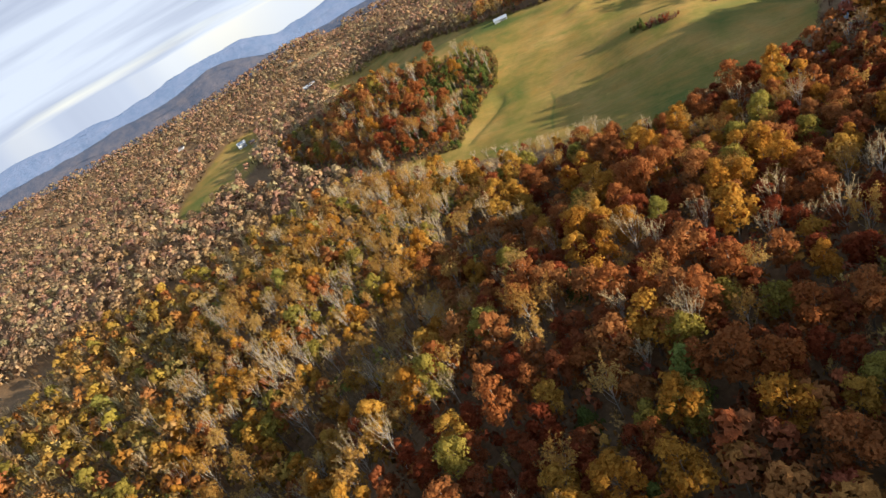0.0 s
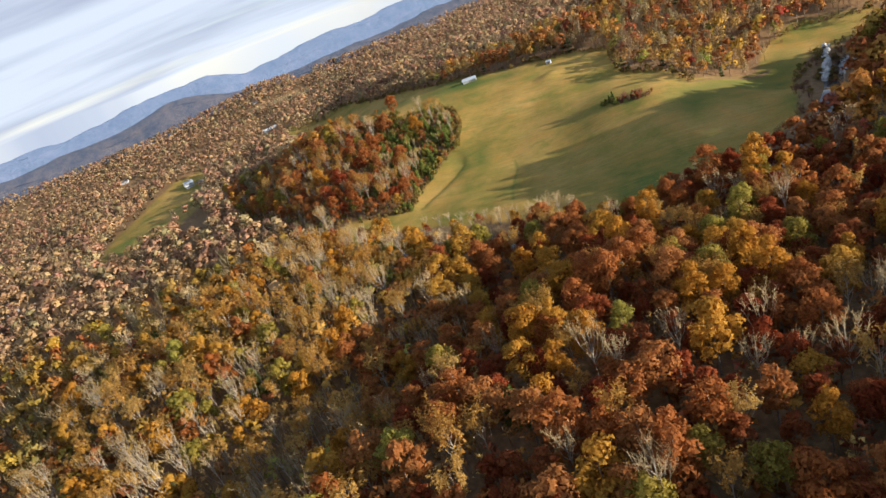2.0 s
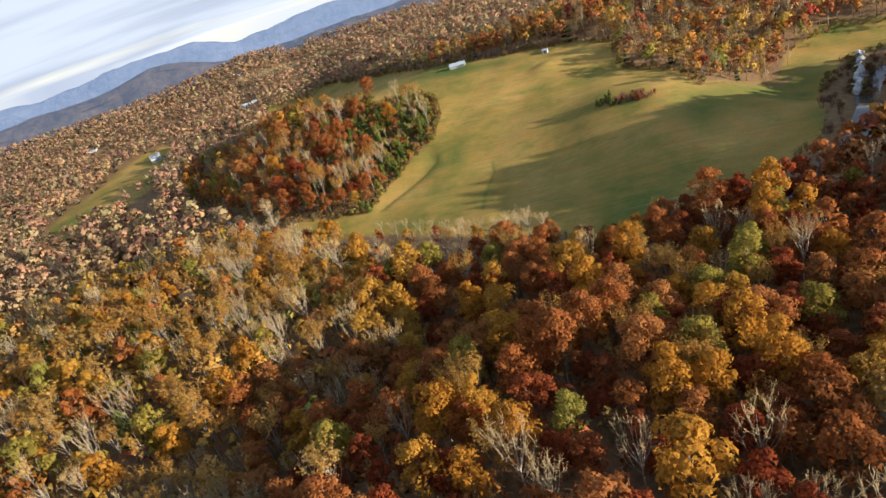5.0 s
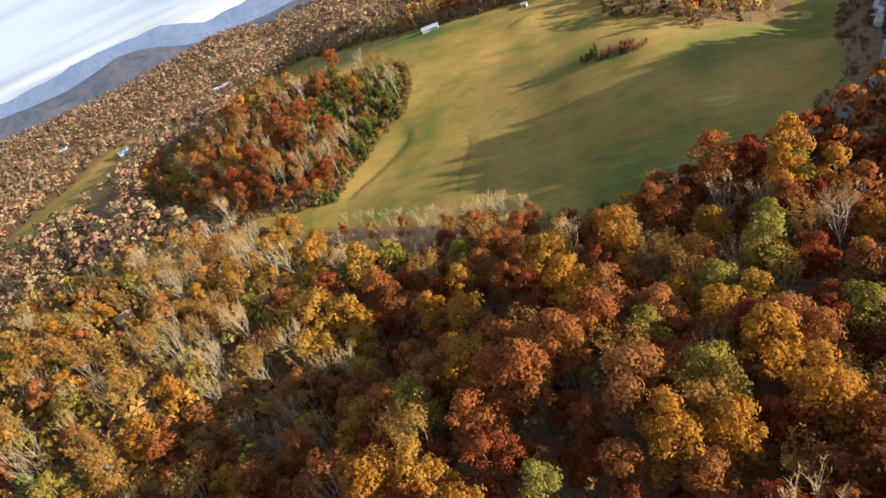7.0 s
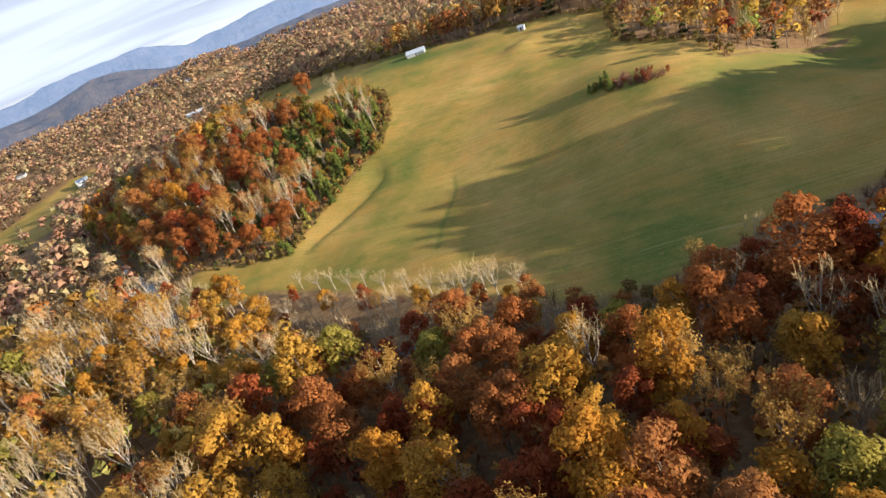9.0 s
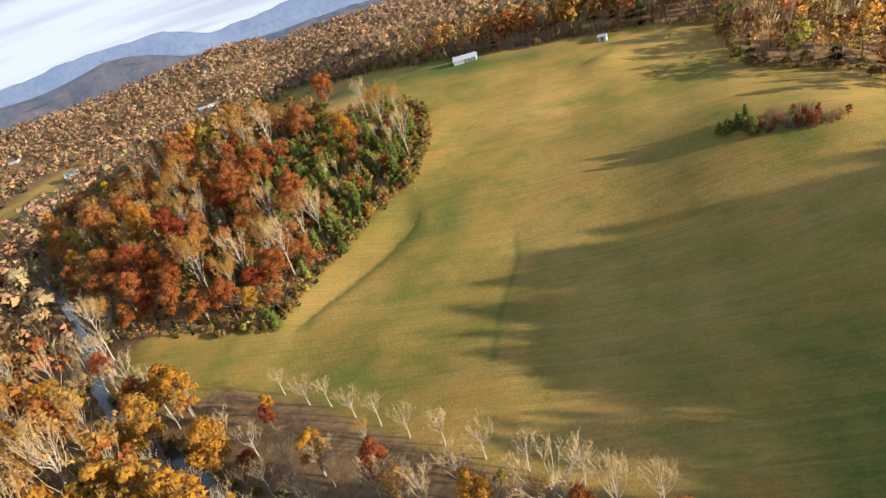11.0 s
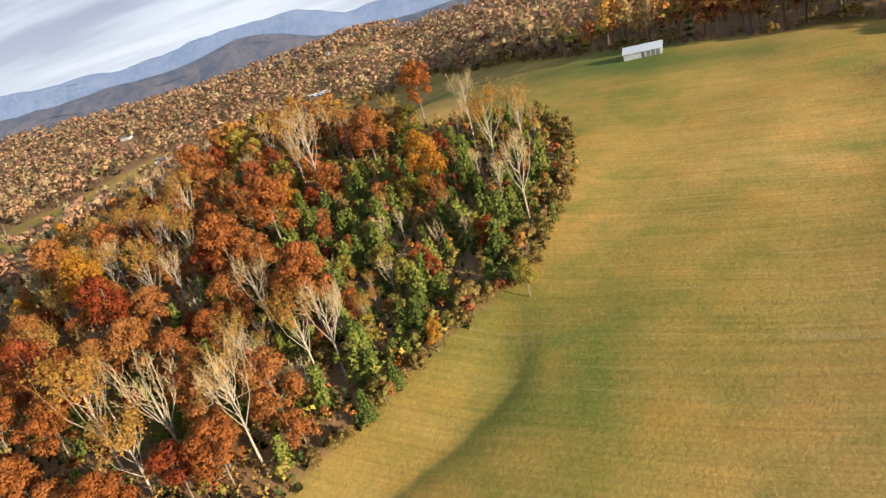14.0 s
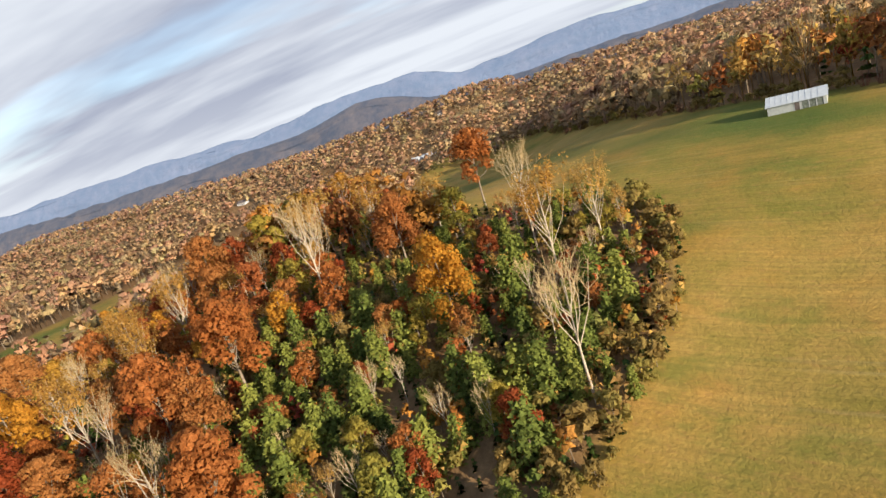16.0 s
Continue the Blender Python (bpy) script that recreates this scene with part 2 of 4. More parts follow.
WHITE = plain("white_siding", (0.44, 0.46, 0.48), 0.6, vary=0.08)
ROOF_METAL = plain("pale_metal_roof", (0.44, 0.48, 0.51), 0.45, 0.0, 0.08)
ROOF_DARK = plain("dark_shingles", (0.12, 0.10, 0.095), 0.9, vary=0.3)
GLASS = plain("dark_window_glass", (0.03, 0.035, 0.045), 0.08, vary=0.1)
WOOD = plain("pine_boards", (0.34, 0.20, 0.08), 0.7, vary=0.2)
SIDING = plain("bright_white_metal", (0.36, 0.39, 0.39), 0.5, 0.0, 0.12)
# dark colour stands in for the shade inside the barn's bays
BAY = plain("painted_bay_shade", (0.13, 0.15, 0.13), 0.8, vary=0.5, scale=2.0)
ROCK = plain("pale_limestone", (0.52, 0.50, 0.47), 0.9, vary=0.35, scale=0.4)
GRAVEL = plain("gravel", (0.42, 0.37, 0.30), 0.95, vary=0.2, scale=3)


def water_material():
    m, t, bsdf = material("river_water", 0.08)
    bsdf.inputs["Base Color"].default_value = (0.05, 0.055, 0.05, 1)
    bsdf.inputs["Specular IOR Level"].default_value = 0.6
    bump = t.nodes.new("ShaderNodeBump")
    bump.inputs["Strength"].default_value, bump.inputs["Distance"].default_value = 0.25, 0.1
    t.links.new(noise_at(t, 1.4, 4.0), bump.inputs["Height"])
    t.links.new(bump.outputs[0], bsdf.inputs["Normal"])
    return m


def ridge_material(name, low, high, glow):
    """Wooded slopes, a backdrop: kilometres of hazy air painted as bluish colour and emission."""
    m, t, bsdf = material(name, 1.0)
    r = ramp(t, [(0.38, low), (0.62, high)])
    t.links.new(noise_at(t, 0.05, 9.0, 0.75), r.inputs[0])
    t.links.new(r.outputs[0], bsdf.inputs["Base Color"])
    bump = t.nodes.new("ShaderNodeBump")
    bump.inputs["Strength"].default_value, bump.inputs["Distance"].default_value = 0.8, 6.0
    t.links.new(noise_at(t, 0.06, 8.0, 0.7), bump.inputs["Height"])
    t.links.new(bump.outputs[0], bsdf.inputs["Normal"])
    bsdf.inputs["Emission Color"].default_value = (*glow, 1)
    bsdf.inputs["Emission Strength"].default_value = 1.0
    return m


# ---- lie of the land ----
def step(a, b, v):
    s = np.clip((v - a) / (b - a), 0, 1)
    return s * s * (3 - 2 * s)


def knoll(x, y, cx, cy, sx, sy):
    return np.exp(-(((x - cx) / sx) ** 2) - ((y - cy) / sy) ** 2)


CREEK = np.array([(-75, 430), (-34, 350), (-18, 306), (18, 256), (50, 218), (80, 196), (115, 172), (160, 166), (205, 168),
                  (240, 190), (268, 218), (304, 252), (340, 262), (420, 250)], float)
FIELD = np.array([(-4, 316), (-10, 304), (14, 292), (40, 270), (67, 235), (89, 212), (106, 190), (124, 184), (155, 184), (190, 182),
                  (214, 190), (240, 216), (268, 246), (290, 266), (318, 280), (352, 276), (382, 296), (345, 318), (312, 306),
                  (284, 282), (252, 281), (224, 284), (233, 312), (214, 346), (236, 392), (206, 418), (176, 440), (150, 466),
                  (128, 500), (100, 570), (64, 690), (30, 724), (-20, 724), (-8, 620), (18, 540), (44, 478), (66, 448), (92, 434), (110, 426), (114, 408),
                  (112, 389), (105, 370), (93, 352), (73, 336), (58, 322), (48, 311), (35, 298), (16, 304)], float)
SPUR = np.array([(-60, 52), (-10, 84), (40, 98)], float)
RAVINE = np.array([(-112, 78), (-72, 98), (-35, 126), (5, 150), (26, 150)], float)
YARD = np.array([(-110, 722), (-112, 665), (-113, 576), (-126, 530), (-140, 488), (-168, 456), (-200, 462), (-206, 548), (-186, 660), (-160, 712)], float)
STUBBLE = np.array([(-48, 842), (-10, 838), (40, 835), (82, 827), (86, 840), (40, 851), (-10, 855), (-46, 857)], float)
FALLOW = np.array([(-134, 484), (-116, 428), (-94, 440), (-108, 500), (-122, 528)], float)


def inside(px, py, poly):
    """Which of the points lie in the outline."""
    hit = np.zeros(np.shape(px), bool)
    for (x0, y0), (x1, y1) in zip(poly, np.roll(poly, -1, 0)):
        cross = ((y0 > py) != (y1 > py)) & (px < (x1 - x0) * (py - y0) / (y1 - y0 + 1e-12) + x0)
        hit ^= cross
    return hit


def away(px, py, line, closed=False):
    """Distance from a line of points."""
    best = np.full(np.shape(px), 1e9)
    ends = np.roll(line, -1, 0) if closed else line[1:]
    for (x0, y0), (x1, y1) in zip(line, ends):
        dx, dy = x1 - x0, y1 - y0
        s = np.clip(((px - x0) * dx + (py - y0) * dy) / (dx * dx + dy * dy), 0, 1)
        best = np.minimum(best, np.hypot(px - x0 - s * dx, py - y0 - s * dy))
    return best


def height(x, y):
    x, y = np.asarray(x, float), np.asarray(y, float)
    z = 4 + 35 * step(255, 465, y + 0.1 * (x - 90)) * (0.33 + 0.67 * step(-75, 15, x))
    z = z + 13 * knoll(x, y, 30, 60, 160, 100) + 12 * knoll(x, y, -85, 215, 75, 75)
    z = z + 15 * knoll(x, y, 190, 280, 48, 55)
    z = z - 9 * step(235, 280, x) * (1 - step(300, 420, y))
    z = z - 18 * step(440, 600, y) * (1 - step(30, 130, x)) * step(-75, 15, x)
    far_side = 52 + 7 * step(-240, -90, x) + 8 * knoll(x, y, -22, 960, 55, 120)
    z = z + (far_side - z) * step(640, 950, y) - 320 * step(985, 1500, y)
    along, across = (x - 261) * 0.582 + (y + 44) * 0.813, (x - 261) * 0.813 - (y + 44) * 0.582
    crest = (49 + 22 * (1 - step(-90, -40, along)) - 5 * np.exp(-(((along - 64) / 28) ** 2))) * (1 - step(170, 300, along)) * step(-420, -250, along)
    z = z + crest * np.exp(-((across / 62) ** 2)) + 33 * knoll(x, y, 292, 153, 70, 48)
    z = z + 5 * np.exp(-((away(x, y, SPUR) / 26) ** 2)) - 12 * np.exp(-((away(x, y, RAVINE) / 27) ** 2))
    z = z - 3.0 * np.exp(-((away(x, y, CREEK) / 9) ** 2))
    z = z + 0.8 * np.sin(x * 0.05 + 1) * np.sin(y * 0.043) + 0.35 * np.sin(x * 0.13) * np.sin(y * 0.11 + 2)
    z = z + 2.6 * knoll(x, y, 184, 388, 9, 6)
    return z


def ground_at(x, y):
    return float(height(x, y))


def bands(*runs):
    return np.unique(np.concatenate([np.arange(a, b, s, dtype=float) for a, b, s in runs]))


def mesh_object(name, verts, faces, mat, colours=None, smooth=False):
    """A mesh object from arrays; faces all with one number of corners."""
    me = bpy.data.meshes.new(name)
    faces = np.asarray(faces, np.int32)
    me.vertices.add(len(verts))
    me.vertices.foreach_set("co", np.asarray(verts, np.float32).ravel())
    k = faces.shape[1]
    me.loops.add(faces.size)
    me.loops.foreach_set("vertex_index", faces.ravel())
    me.polygons.add(len(faces))
    me.polygons.foreach_set("loop_start", np.arange(0, faces.size, k, dtype=np.int32))
    me.update(calc_edges=True)
    if colours is not None:
        at = me.color_attributes.new(colours[0], "FLOAT_COLOR", "POINT")
        at.data.foreach_set("color", np.asarray(colours[1], np.float32).ravel())
    if smooth:
        me.polygons.foreach_set("use_smooth", np.ones(len(faces), bool))
    me.materials.append(mat)
    return me


def grid_faces(nx, ny):
    i = np.arange(ny - 1)[:, None] * nx + np.arange(nx - 1)[None]
    return np.stack([i, i + 1, i + nx + 1, i + nx], -1).reshape(-1, 4)


gx = bands((-4200, -1200, 300), (-1200, -400, 50), (-400, -40, 8), (-40, 33, 3.0), (33, 115, 1.3), (115, 330, 3.0), (330, 480, 8), (480, 1200, 50), (1200, 4201, 300))
gy = bands((-3000, -400, 200), (-400, 180, 11), (180, 250, 3.0), (250, 348, 1.3), (348, 470, 3.0), (470, 760, 8), (760, 900, 8), (900, 1300, 30), (1300, 4201, 290))
GX, GY = np.meshgrid(gx, gy)
edge = away(GX, GY, FIELD, True)
signed = np.where(inside(GX, GY, FIELD), edge, -edge)
yard_edge = away(GX, GY, YARD, True)
yard = np.where(inside(GX, GY, YARD), yard_edge, -yard_edge)
beside = 7.0 * (GY > 286)
cover = np.maximum(step(-1.5, 1.5, signed + beside), step(-4, 4, yard))
# the last line is greener grass with its shade painted in as dark green
SWALES = [np.array([(38, 300), (49, 308), (60, 315), (72, 322), (82, 331), (87, 340)], float),
          np.array([(84, 258), (90, 272), (97, 283), (104, 293), (108, 305)], float),
          np.array([(196, 250), (222, 268), (256, 272), (300, 286)], float),
          np.array([(36, 592), (78, 524), (112, 474), (148, 440), (166, 430)], float)]
green = np.zeros_like(GX)
for line, wide in zip(SWALES[1:], (1.0, 14.0, 11.0)):
    green = np.maximum(green, np.exp(-((away(GX, GY, line) / wide) ** 2)))
green = np.maximum(green, 0.34 * knoll(GX, GY, 66, 292, 44, 26))
# the old terrace: the meadow ends in a short bank above a slightly lower strip along the wood
lip = SWALES[0]
off = away(GX, GY, lip)
uphill = (GY - np.interp(GX, lip[:, 0], lip[:, 1])) > 0
fade = step(34, 44, GX) * (1 - step(80, 90, GX))
green = np.maximum(green, np.where(uphill, 0, np.exp(-off / 4.0)) * fade * 1.0)
sag = 0.95 * fade * np.where(uphill, 1 - step(0, 18, off), np.exp(-off / 3.0)) + 0.2 * np.exp(-((away(GX, GY, SWALES[1]) / 3.0) ** 2))
stubble_edge = away(GX, GY, STUBBLE, True)
stubble = step(-6, 6, np.where(inside(GX, GY, STUBBLE), stubble_edge, -stubble_edge))
cover = np.maximum(cover, stubble)
track = 0.7 * stubble + np.exp(-((away(GX, GY, np.array([(-116, 716), (-114, 676), (-120, 652), (-122, 610), (-117, 590)], float)) / 2.5) ** 2)) * (GY > 600)
ground_me = mesh_object("ground", np.stack([GX, GY, height(GX, GY) - sag], -1).reshape(-1, 3), grid_faces(len(gx), len(gy)), ground_material(),
                        ("cover", np.stack([cover, green * 0.6, track, np.ones_like(GX)], -1).reshape(-1, 4)), True)
ground = tagged(new("ground", ground_me), "rolling ground with mown hay field and leaf litter", "ground", kind="structure")


def ribbon(name, line, width, lift, mat):
    """A strip along a line, lying on the land."""
    pts = []
    for (x0, y0), (x1, y1) in zip(line[:-1], line[1:]):
        n = max(2, int(np.hypot(x1 - x0, y1 - y0) / 5))
        for s in np.arange(n) / n:
            pts.append((x0 + s * (x1 - x0), y0 + s * (y1 - y0)))
    pts = np.array(pts + [tuple(line[-1])])
    for _ in range(6):
        pts[1:-1] = (pts[:-2] + 2 * pts[1:-1] + pts[2:]) / 4
    d = np.gradient(pts, axis=0)
    d /= np.linalg.norm(d, axis=1)[:, None]
    side = np.stack([-d[:, 1], d[:, 0]], -1) * width / 2
    rows = np.stack([pts - side, pts, pts + side], 1)
    z = height(pts[:, 0], pts[:, 1]) + lift
    verts = np.concatenate([rows, np.repeat(z[:, None, None], 3, 1)], -1).reshape(-1, 3)
    return new(name, mesh_object(name, verts, grid_faces(3, len(pts)), mat, smooth=True))


WATER = water_material()
tagged(ribbon("creek", CREEK[:8], 4.2, 0.6, WATER), "narrow dark creek under overhanging trees", "creek", kind="structure")
tagged(ribbon("river", CREEK[7:], 13, 1.1, WATER), "narrow still river with dark reflecting water", "river", kind="structure")


# ---- mountains ----
def mountain(name, y0, crest, depth, mat, label):
    xs = bands((-1900, 1900, 14))
    v = np.linspace(0, 1, 26)
    X, V = np.meshgrid(xs, v)
    top = crest(X)
    rough = np.array([noise.fractal(Vector((a * 0.011, b * 4.0, y0)), 0.9, 2.1, 6) for a, b in zip(X.ravel(), V.ravel())]).reshape(X.shape)
    prof = np.sin(np.minimum(V * 1.0, 1.0) * np.pi / 2) ** 1.2
    Z = 30 + (top - 30) * prof + rough * 7.0 * V
    Y = y0 + depth * V + rough * 8
    verts = np.stack([X, Y, Z], -1).reshape(-1, 3)
    return tagged(new(name, mesh_object(name, verts, grid_faces(len(xs), len(v)), mat, smooth=True)), label, "mountain", kind="structure")


# haze is painted into both ridges: bluish base colours plus their own emission
near_ridge = ridge_material("near_ridge_woods_painted_haze", (0.03, 0.03, 0.04), (0.09, 0.07, 0.062), (0.030, 0.044, 0.068))
far_ridge = ridge_material("far_ridge_painted_haze", (0.05, 0.07, 0.11), (0.09, 0.10, 0.14), (0.080, 0.112, 0.170))
FOOTHILLS = np.array([(-1900, 76), (-620, 80), (-500, 79), (-400, 80), (-300, 82), (-235, 84), (-200, 91), (-165, 95), (-130, 91), (-100, 84), (-60, 76), (0, 72), (200, 76), (420, 82), (1900, 78)], float)
RANGE = np.array([(-1900, 100), (-700, 108), (-520, 106), (-420, 104), (-330, 101), (-265, 105), (-225, 113), (-160, 110), (-98, 112), (-62, 105), (-36, 94), (20, 97), (60, 101),
                  (112, 106), (190, 104), (320, 112), (520, 106), (1900, 98)], float)
mountain("mountain_ridge_near", 940, lambda x: np.interp(x, FOOTHILLS[:, 0], FOOTHILLS[:, 1]), 45, near_ridge, "dark wooded foothill ridge in autumn with haze painted in")
mountain("mountain_ridge_far", 985, lambda x: np.interp(x, RANGE[:, 0], RANGE[:, 1]), 40, far_ridge, "mountain range on the horizon with blue haze painted in")


# ---- trees ----
rng = np.random.default_rng(7)


def tube(path, radii, sides=5):
    """A tapered tube along a path: vertices and quads."""
    path = np.asarray(path, float)
    d = np.gradient(path, axis=0)
    d /= np.linalg.norm(d, axis=1)[:, None] + 1e-9
    ref = np.where(np.abs(d[:, 2:3]) > 0.8, np.array([[1.0, 0, 0]]), np.array([[0, 0, 1.0]]))
    u = np.cross(d, ref)
    u /= np.linalg.norm(u, axis=1)[:, None] + 1e-9
    w = np.cross(d, u)
    a = np.linspace(0, 2 * np.pi, sides, endpoint=False)
    ring = path[:, None] + np.asarray(radii)[:, None, None] * (np.cos(a)[None, :, None] * u[:, None] + np.sin(a)[None, :, None] * w[:, None])
    n = len(path)
    i, j = np.meshgrid(np.arange(n - 1), np.arange(sides), indexing="ij")
    f = np.stack([i * sides + j, i * sides + (j + 1) % sides, (i + 1) * sides + (j + 1) % sides, (i + 1) * sides + j], -1).reshape(-1, 4)
    return ring.reshape(-1, 3), f


def join(pieces):
    verts, faces, at = [], [], 0
    if len({f.shape[1] for _, f in pieces}) > 1:
        pieces = [(v, f if f.shape[1] == 3 else np.concatenate([f[:, [0, 1, 2]], f[:, [0, 2, 3]]])) for v, f in pieces]
    for v, f in pieces:
        verts.append(v)
        faces.append(f + at)
        at += len(v)
    return np.concatenate(verts), np.concatenate(faces)


def leaves(centres, normals, size, r):
    """A small uneven three-cornered leaf cluster at each centre."""
    n = len(centres)
    nn = normals + r.normal(0, 0.36, (n, 3))
    nn /= np.linalg.norm(nn, axis=1)[:, None]
    t = np.cross(nn, r.normal(0, 1, (n, 3)))
    t /= np.linalg.norm(t, axis=1)[:, None]
    b = np.cross(nn, t)
    s = size * r.uniform(0.65, 1.3, (n, 1))
    c = [centres + s * (p * t * r.uniform(0.8, 1.2, (n, 1)) + q * b * r.uniform(0.8, 1.2, (n, 1))) for p, q in ((-0.62, -0.45), (0.62, -0.45), (0.0, 0.75))]
    verts = np.stack(c, 1).reshape(-1, 3)
    return verts, np.arange(3 * n).reshape(-1, 3)


def broadleaf(r, tall, wide, count, size, limbs=9, simple=0, low=0.26):
    """Trunk and limbs, and a crown of leaf clusters on many overlapping boughs."""
    bole = tall * r.uniform(low - 0.06, low + 0.06)
    lean = r.normal(0, 0.35, 2)
    top = np.array([lean[0], lean[1], tall * 0.86])
    s = np.linspace(0, 1, 5)
    trunk = [tube(np.outer(s, top) + np.c_[np.sin(s * 4) * 0.12, np.cos(s * 3) * 0.1 - 0.1, np.zeros(5)], 0.30 * (1 - 0.85 * s) * tall / 20, 5)]
    if simple:
        trunk = [tube(np.outer(np.array([0, 1.0]), top * 0.8), np.array([0.3, 0.1]) * tall / 20, 3)]
    lumps = []
    for k in range(simple or 2 * limbs + 6):
        a = k * 2.4 + r.uniform(-0.4, 0.4)
        h = r.uniform(0.0, 1.0)
        reach = wide * (0.64 * np.sqrt(max(0.05, 1 - (h * 1.05 - 0.25) ** 2)) if h < 0.93 else 0.1) * r.uniform(0.6, 1.12)
        c = np.array([np.cos(a) * reach + top[0] * h, np.sin(a) * reach + top[1] * h, bole + (tall - bole) * (0.16 + 0.70 * h)])
        rad = wide * r.uniform(0.24, 0.40) * (1.45 if simple else 1)
        lumps.append((c, rad))
        if k < limbs and not simple:
            root = top * (0.34 + 0.42 * h)
            mid = (root + c) / 2 + np.array([0, 0, -0.4])
            trunk.append(tube([root, mid, c], [0.11 * tall / 20, 0.07 * tall / 20, 0.02], 3))
    lumps.append((top + np.array([0, 0, tall * 0.02]), wide * 0.33))
    share = np.array([q[1] ** 2 for q in lumps])
    n_each = np.maximum(2, (count * share / share.sum()).astype(int))
    cen, nor, inner, facing = [], [], [], []
    for (c, rad), n in zip(lumps, n_each):
        d = r.normal(0, 1, (n, 3))
        d[:, 2] += 0.7
        d /= np.linalg.norm(d, axis=1)[:, None]
        cen.append(c + d * rad * r.uniform(0.70, 1.12, (n, 1)) * np.array([1, 1, 0.85]))
        nor.append(d)
        m = max(1, n // 12)
        e = r.normal(0, 1, (m, 3))
        e /= np.linalg.norm(e, axis=1)[:, None]
        inner.append(c + e * rad * 0.40)
        facing.append(e)
    outer = leaves(np.concatenate(cen), np.concatenate(nor), size, r)
    if simple:
        return join(trunk), outer
    crown = join([outer, leaves(np.concatenate(inner), np.concatenate(facing), size * 1.5, r)])
    return join(trunk), (*crown, np.repeat(np.concatenate(nor + facing), 3, 0))


def bare(r, tall, wide, twigs=70):
    """A leafless tree: pale trunk, rising limbs, branchlets and twigs."""
    trunk, fine = [], []
    s = np.linspace(0, 1, 6)
    lean = r.normal(0, 0.5, 2)
    line = np.c_[lean[0] * s + np.sin(s * 5) * 0.15, lean[1] * s, s * tall * 0.93]
    trunk.append(tube(line, 0.24 * (1 - 0.9 * s) * tall / 20 + 0.02, 5))
    for k in range(13):
        a, h = k * 2.4 + r.uniform(-0.3, 0.3), r.uniform(0.28, 0.80)
        root = np.array([np.interp(h, s, line[:, q]) for q in range(3)])
        out = np.array([np.cos(a), np.sin(a), 0])
        reach = wide * (0.92 - 0.62 * h) * r.uniform(0.75, 1.2)
        tip = root + out * reach + np.array([0, 0, (tall - root[2]) * r.uniform(0.72, 0.98)])
        mid = root * 0.52 + tip * 0.48 + out * reach * 0.16 - np.array([0, 0, 0.02 * tall])
        trunk.append(tube([root, mid, tip], np.array([0.09, 0.055, 0.018]) * tall / 20, 4))
        for _ in range(twigs // 13):
            u = r.uniform(0.15, 1.0)
            p = mid * (1 - u) + tip * u
            q = p + (out * r.uniform(0, 0.06) + r.normal(0, 0.045, 3)) * tall + np.array([0, 0, r.uniform(0.06, 0.15) * tall])
            fine.append(tube([p, q], [0.055, 0.016], 3))
            for _ in range(2):
                w = r.uniform(0.25, 0.9)
                p2 = p * (1 - w) + q * w
                fine.append(tube([p2, p2 + r.normal(0, 0.03, 3) * tall + np.array([0, 0, 0.06 * tall])], [0.04, 0.012], 3))
    return join(trunk), join(fine)


def half_bare(r, tall, wide, twigs, count, size):
    """A tree that has dropped half its leaves: limbs and twigs show between sparse clusters."""
    trunk, fine = bare(r, tall, wide, twigs)
    tips = fine[0][r.integers(len(fine[0]), size=count)] + r.normal(0, 0.35, (count, 3))
    out = tips - np.array([0, 0, tall * 0.55])
    out /= np.linalg.norm(out, axis=1)[:, None]
    return trunk, join([fine, leaves(tips, out, size, r)])


def sprays(r, tall, wide, count):
    """Twigs of a bare crown seen from afar: narrow rising blades on thin limbs."""
    trunk = [tube(np.array([(0, 0, 0), (r.normal(0, 0.4), r.normal(0, 0.4), tall * 0.9)]), np.array([0.24, 0.05]), 3)]
    a, h = r.uniform(0, 6.28, count), r.uniform(0.38, 0.9, count)
    reach = wide * (1.15 - 0.85 * h) * np.sqrt(r.random(count))
    foot = np.stack([np.cos(a) * reach * 0.5, np.sin(a) * reach * 0.5, h * tall], -1)
    tip = np.stack([np.cos(a) * reach * 1.15, np.sin(a) * reach * 1.15, h * tall + r.uniform(0.10, 0.24, count) * tall], -1)
    side = np.cross(tip - foot, r.normal(0, 1, (count, 3)))
    side *= (r.uniform(0.07, 0.2, count) / np.linalg.norm(side, axis=1))[:, None]
    v = np.stack([foot - side * 0.4, foot + side * 0.4, tip + side, tip - side], 1).reshape(-1, 3)
    f = np.arange(4 * count).reshape(-1, 4)
    return join(trunk), (v, np.concatenate([f[:, [0, 1, 2]], f[:, [0, 2, 3]]]))


def thicket(r, tall, wide):
    """A clump of bare stems: one leader, the rest a twiggy mass."""
    stems = []
    for _ in range(22):
        a, q = r.uniform(0, 6.28), r.uniform(0.1, 1.0)
        foot = np.array([np.cos(a) * q * wide * 0.35, np.sin(a) * q * wide * 0.35, 0])
        tip = np.array([np.cos(a) * q * wide, np.sin(a) * q * wide, tall * r.uniform(0.6, 1.05) * (1.1 - 0.4 * q)])
        mid = (foot + tip) / 2 + r.normal(0, 0.12, 3)
        stems.append(tube([foot, mid, tip], [0.05, 0.035, 0.012], 3))
        for _ in range(2):
            stems.append(tube([mid, mid + r.normal(0, 0.5, 3) + np.array([0, 0, 0.6])], [0.03, 0.01], 3))
    s = np.linspace(0, 1, 4)
    return tube(np.c_[s * 0.1, s * 0, s * tall * 0.9], 0.07 * (1 - 0.8 * s), 5), join(stems)


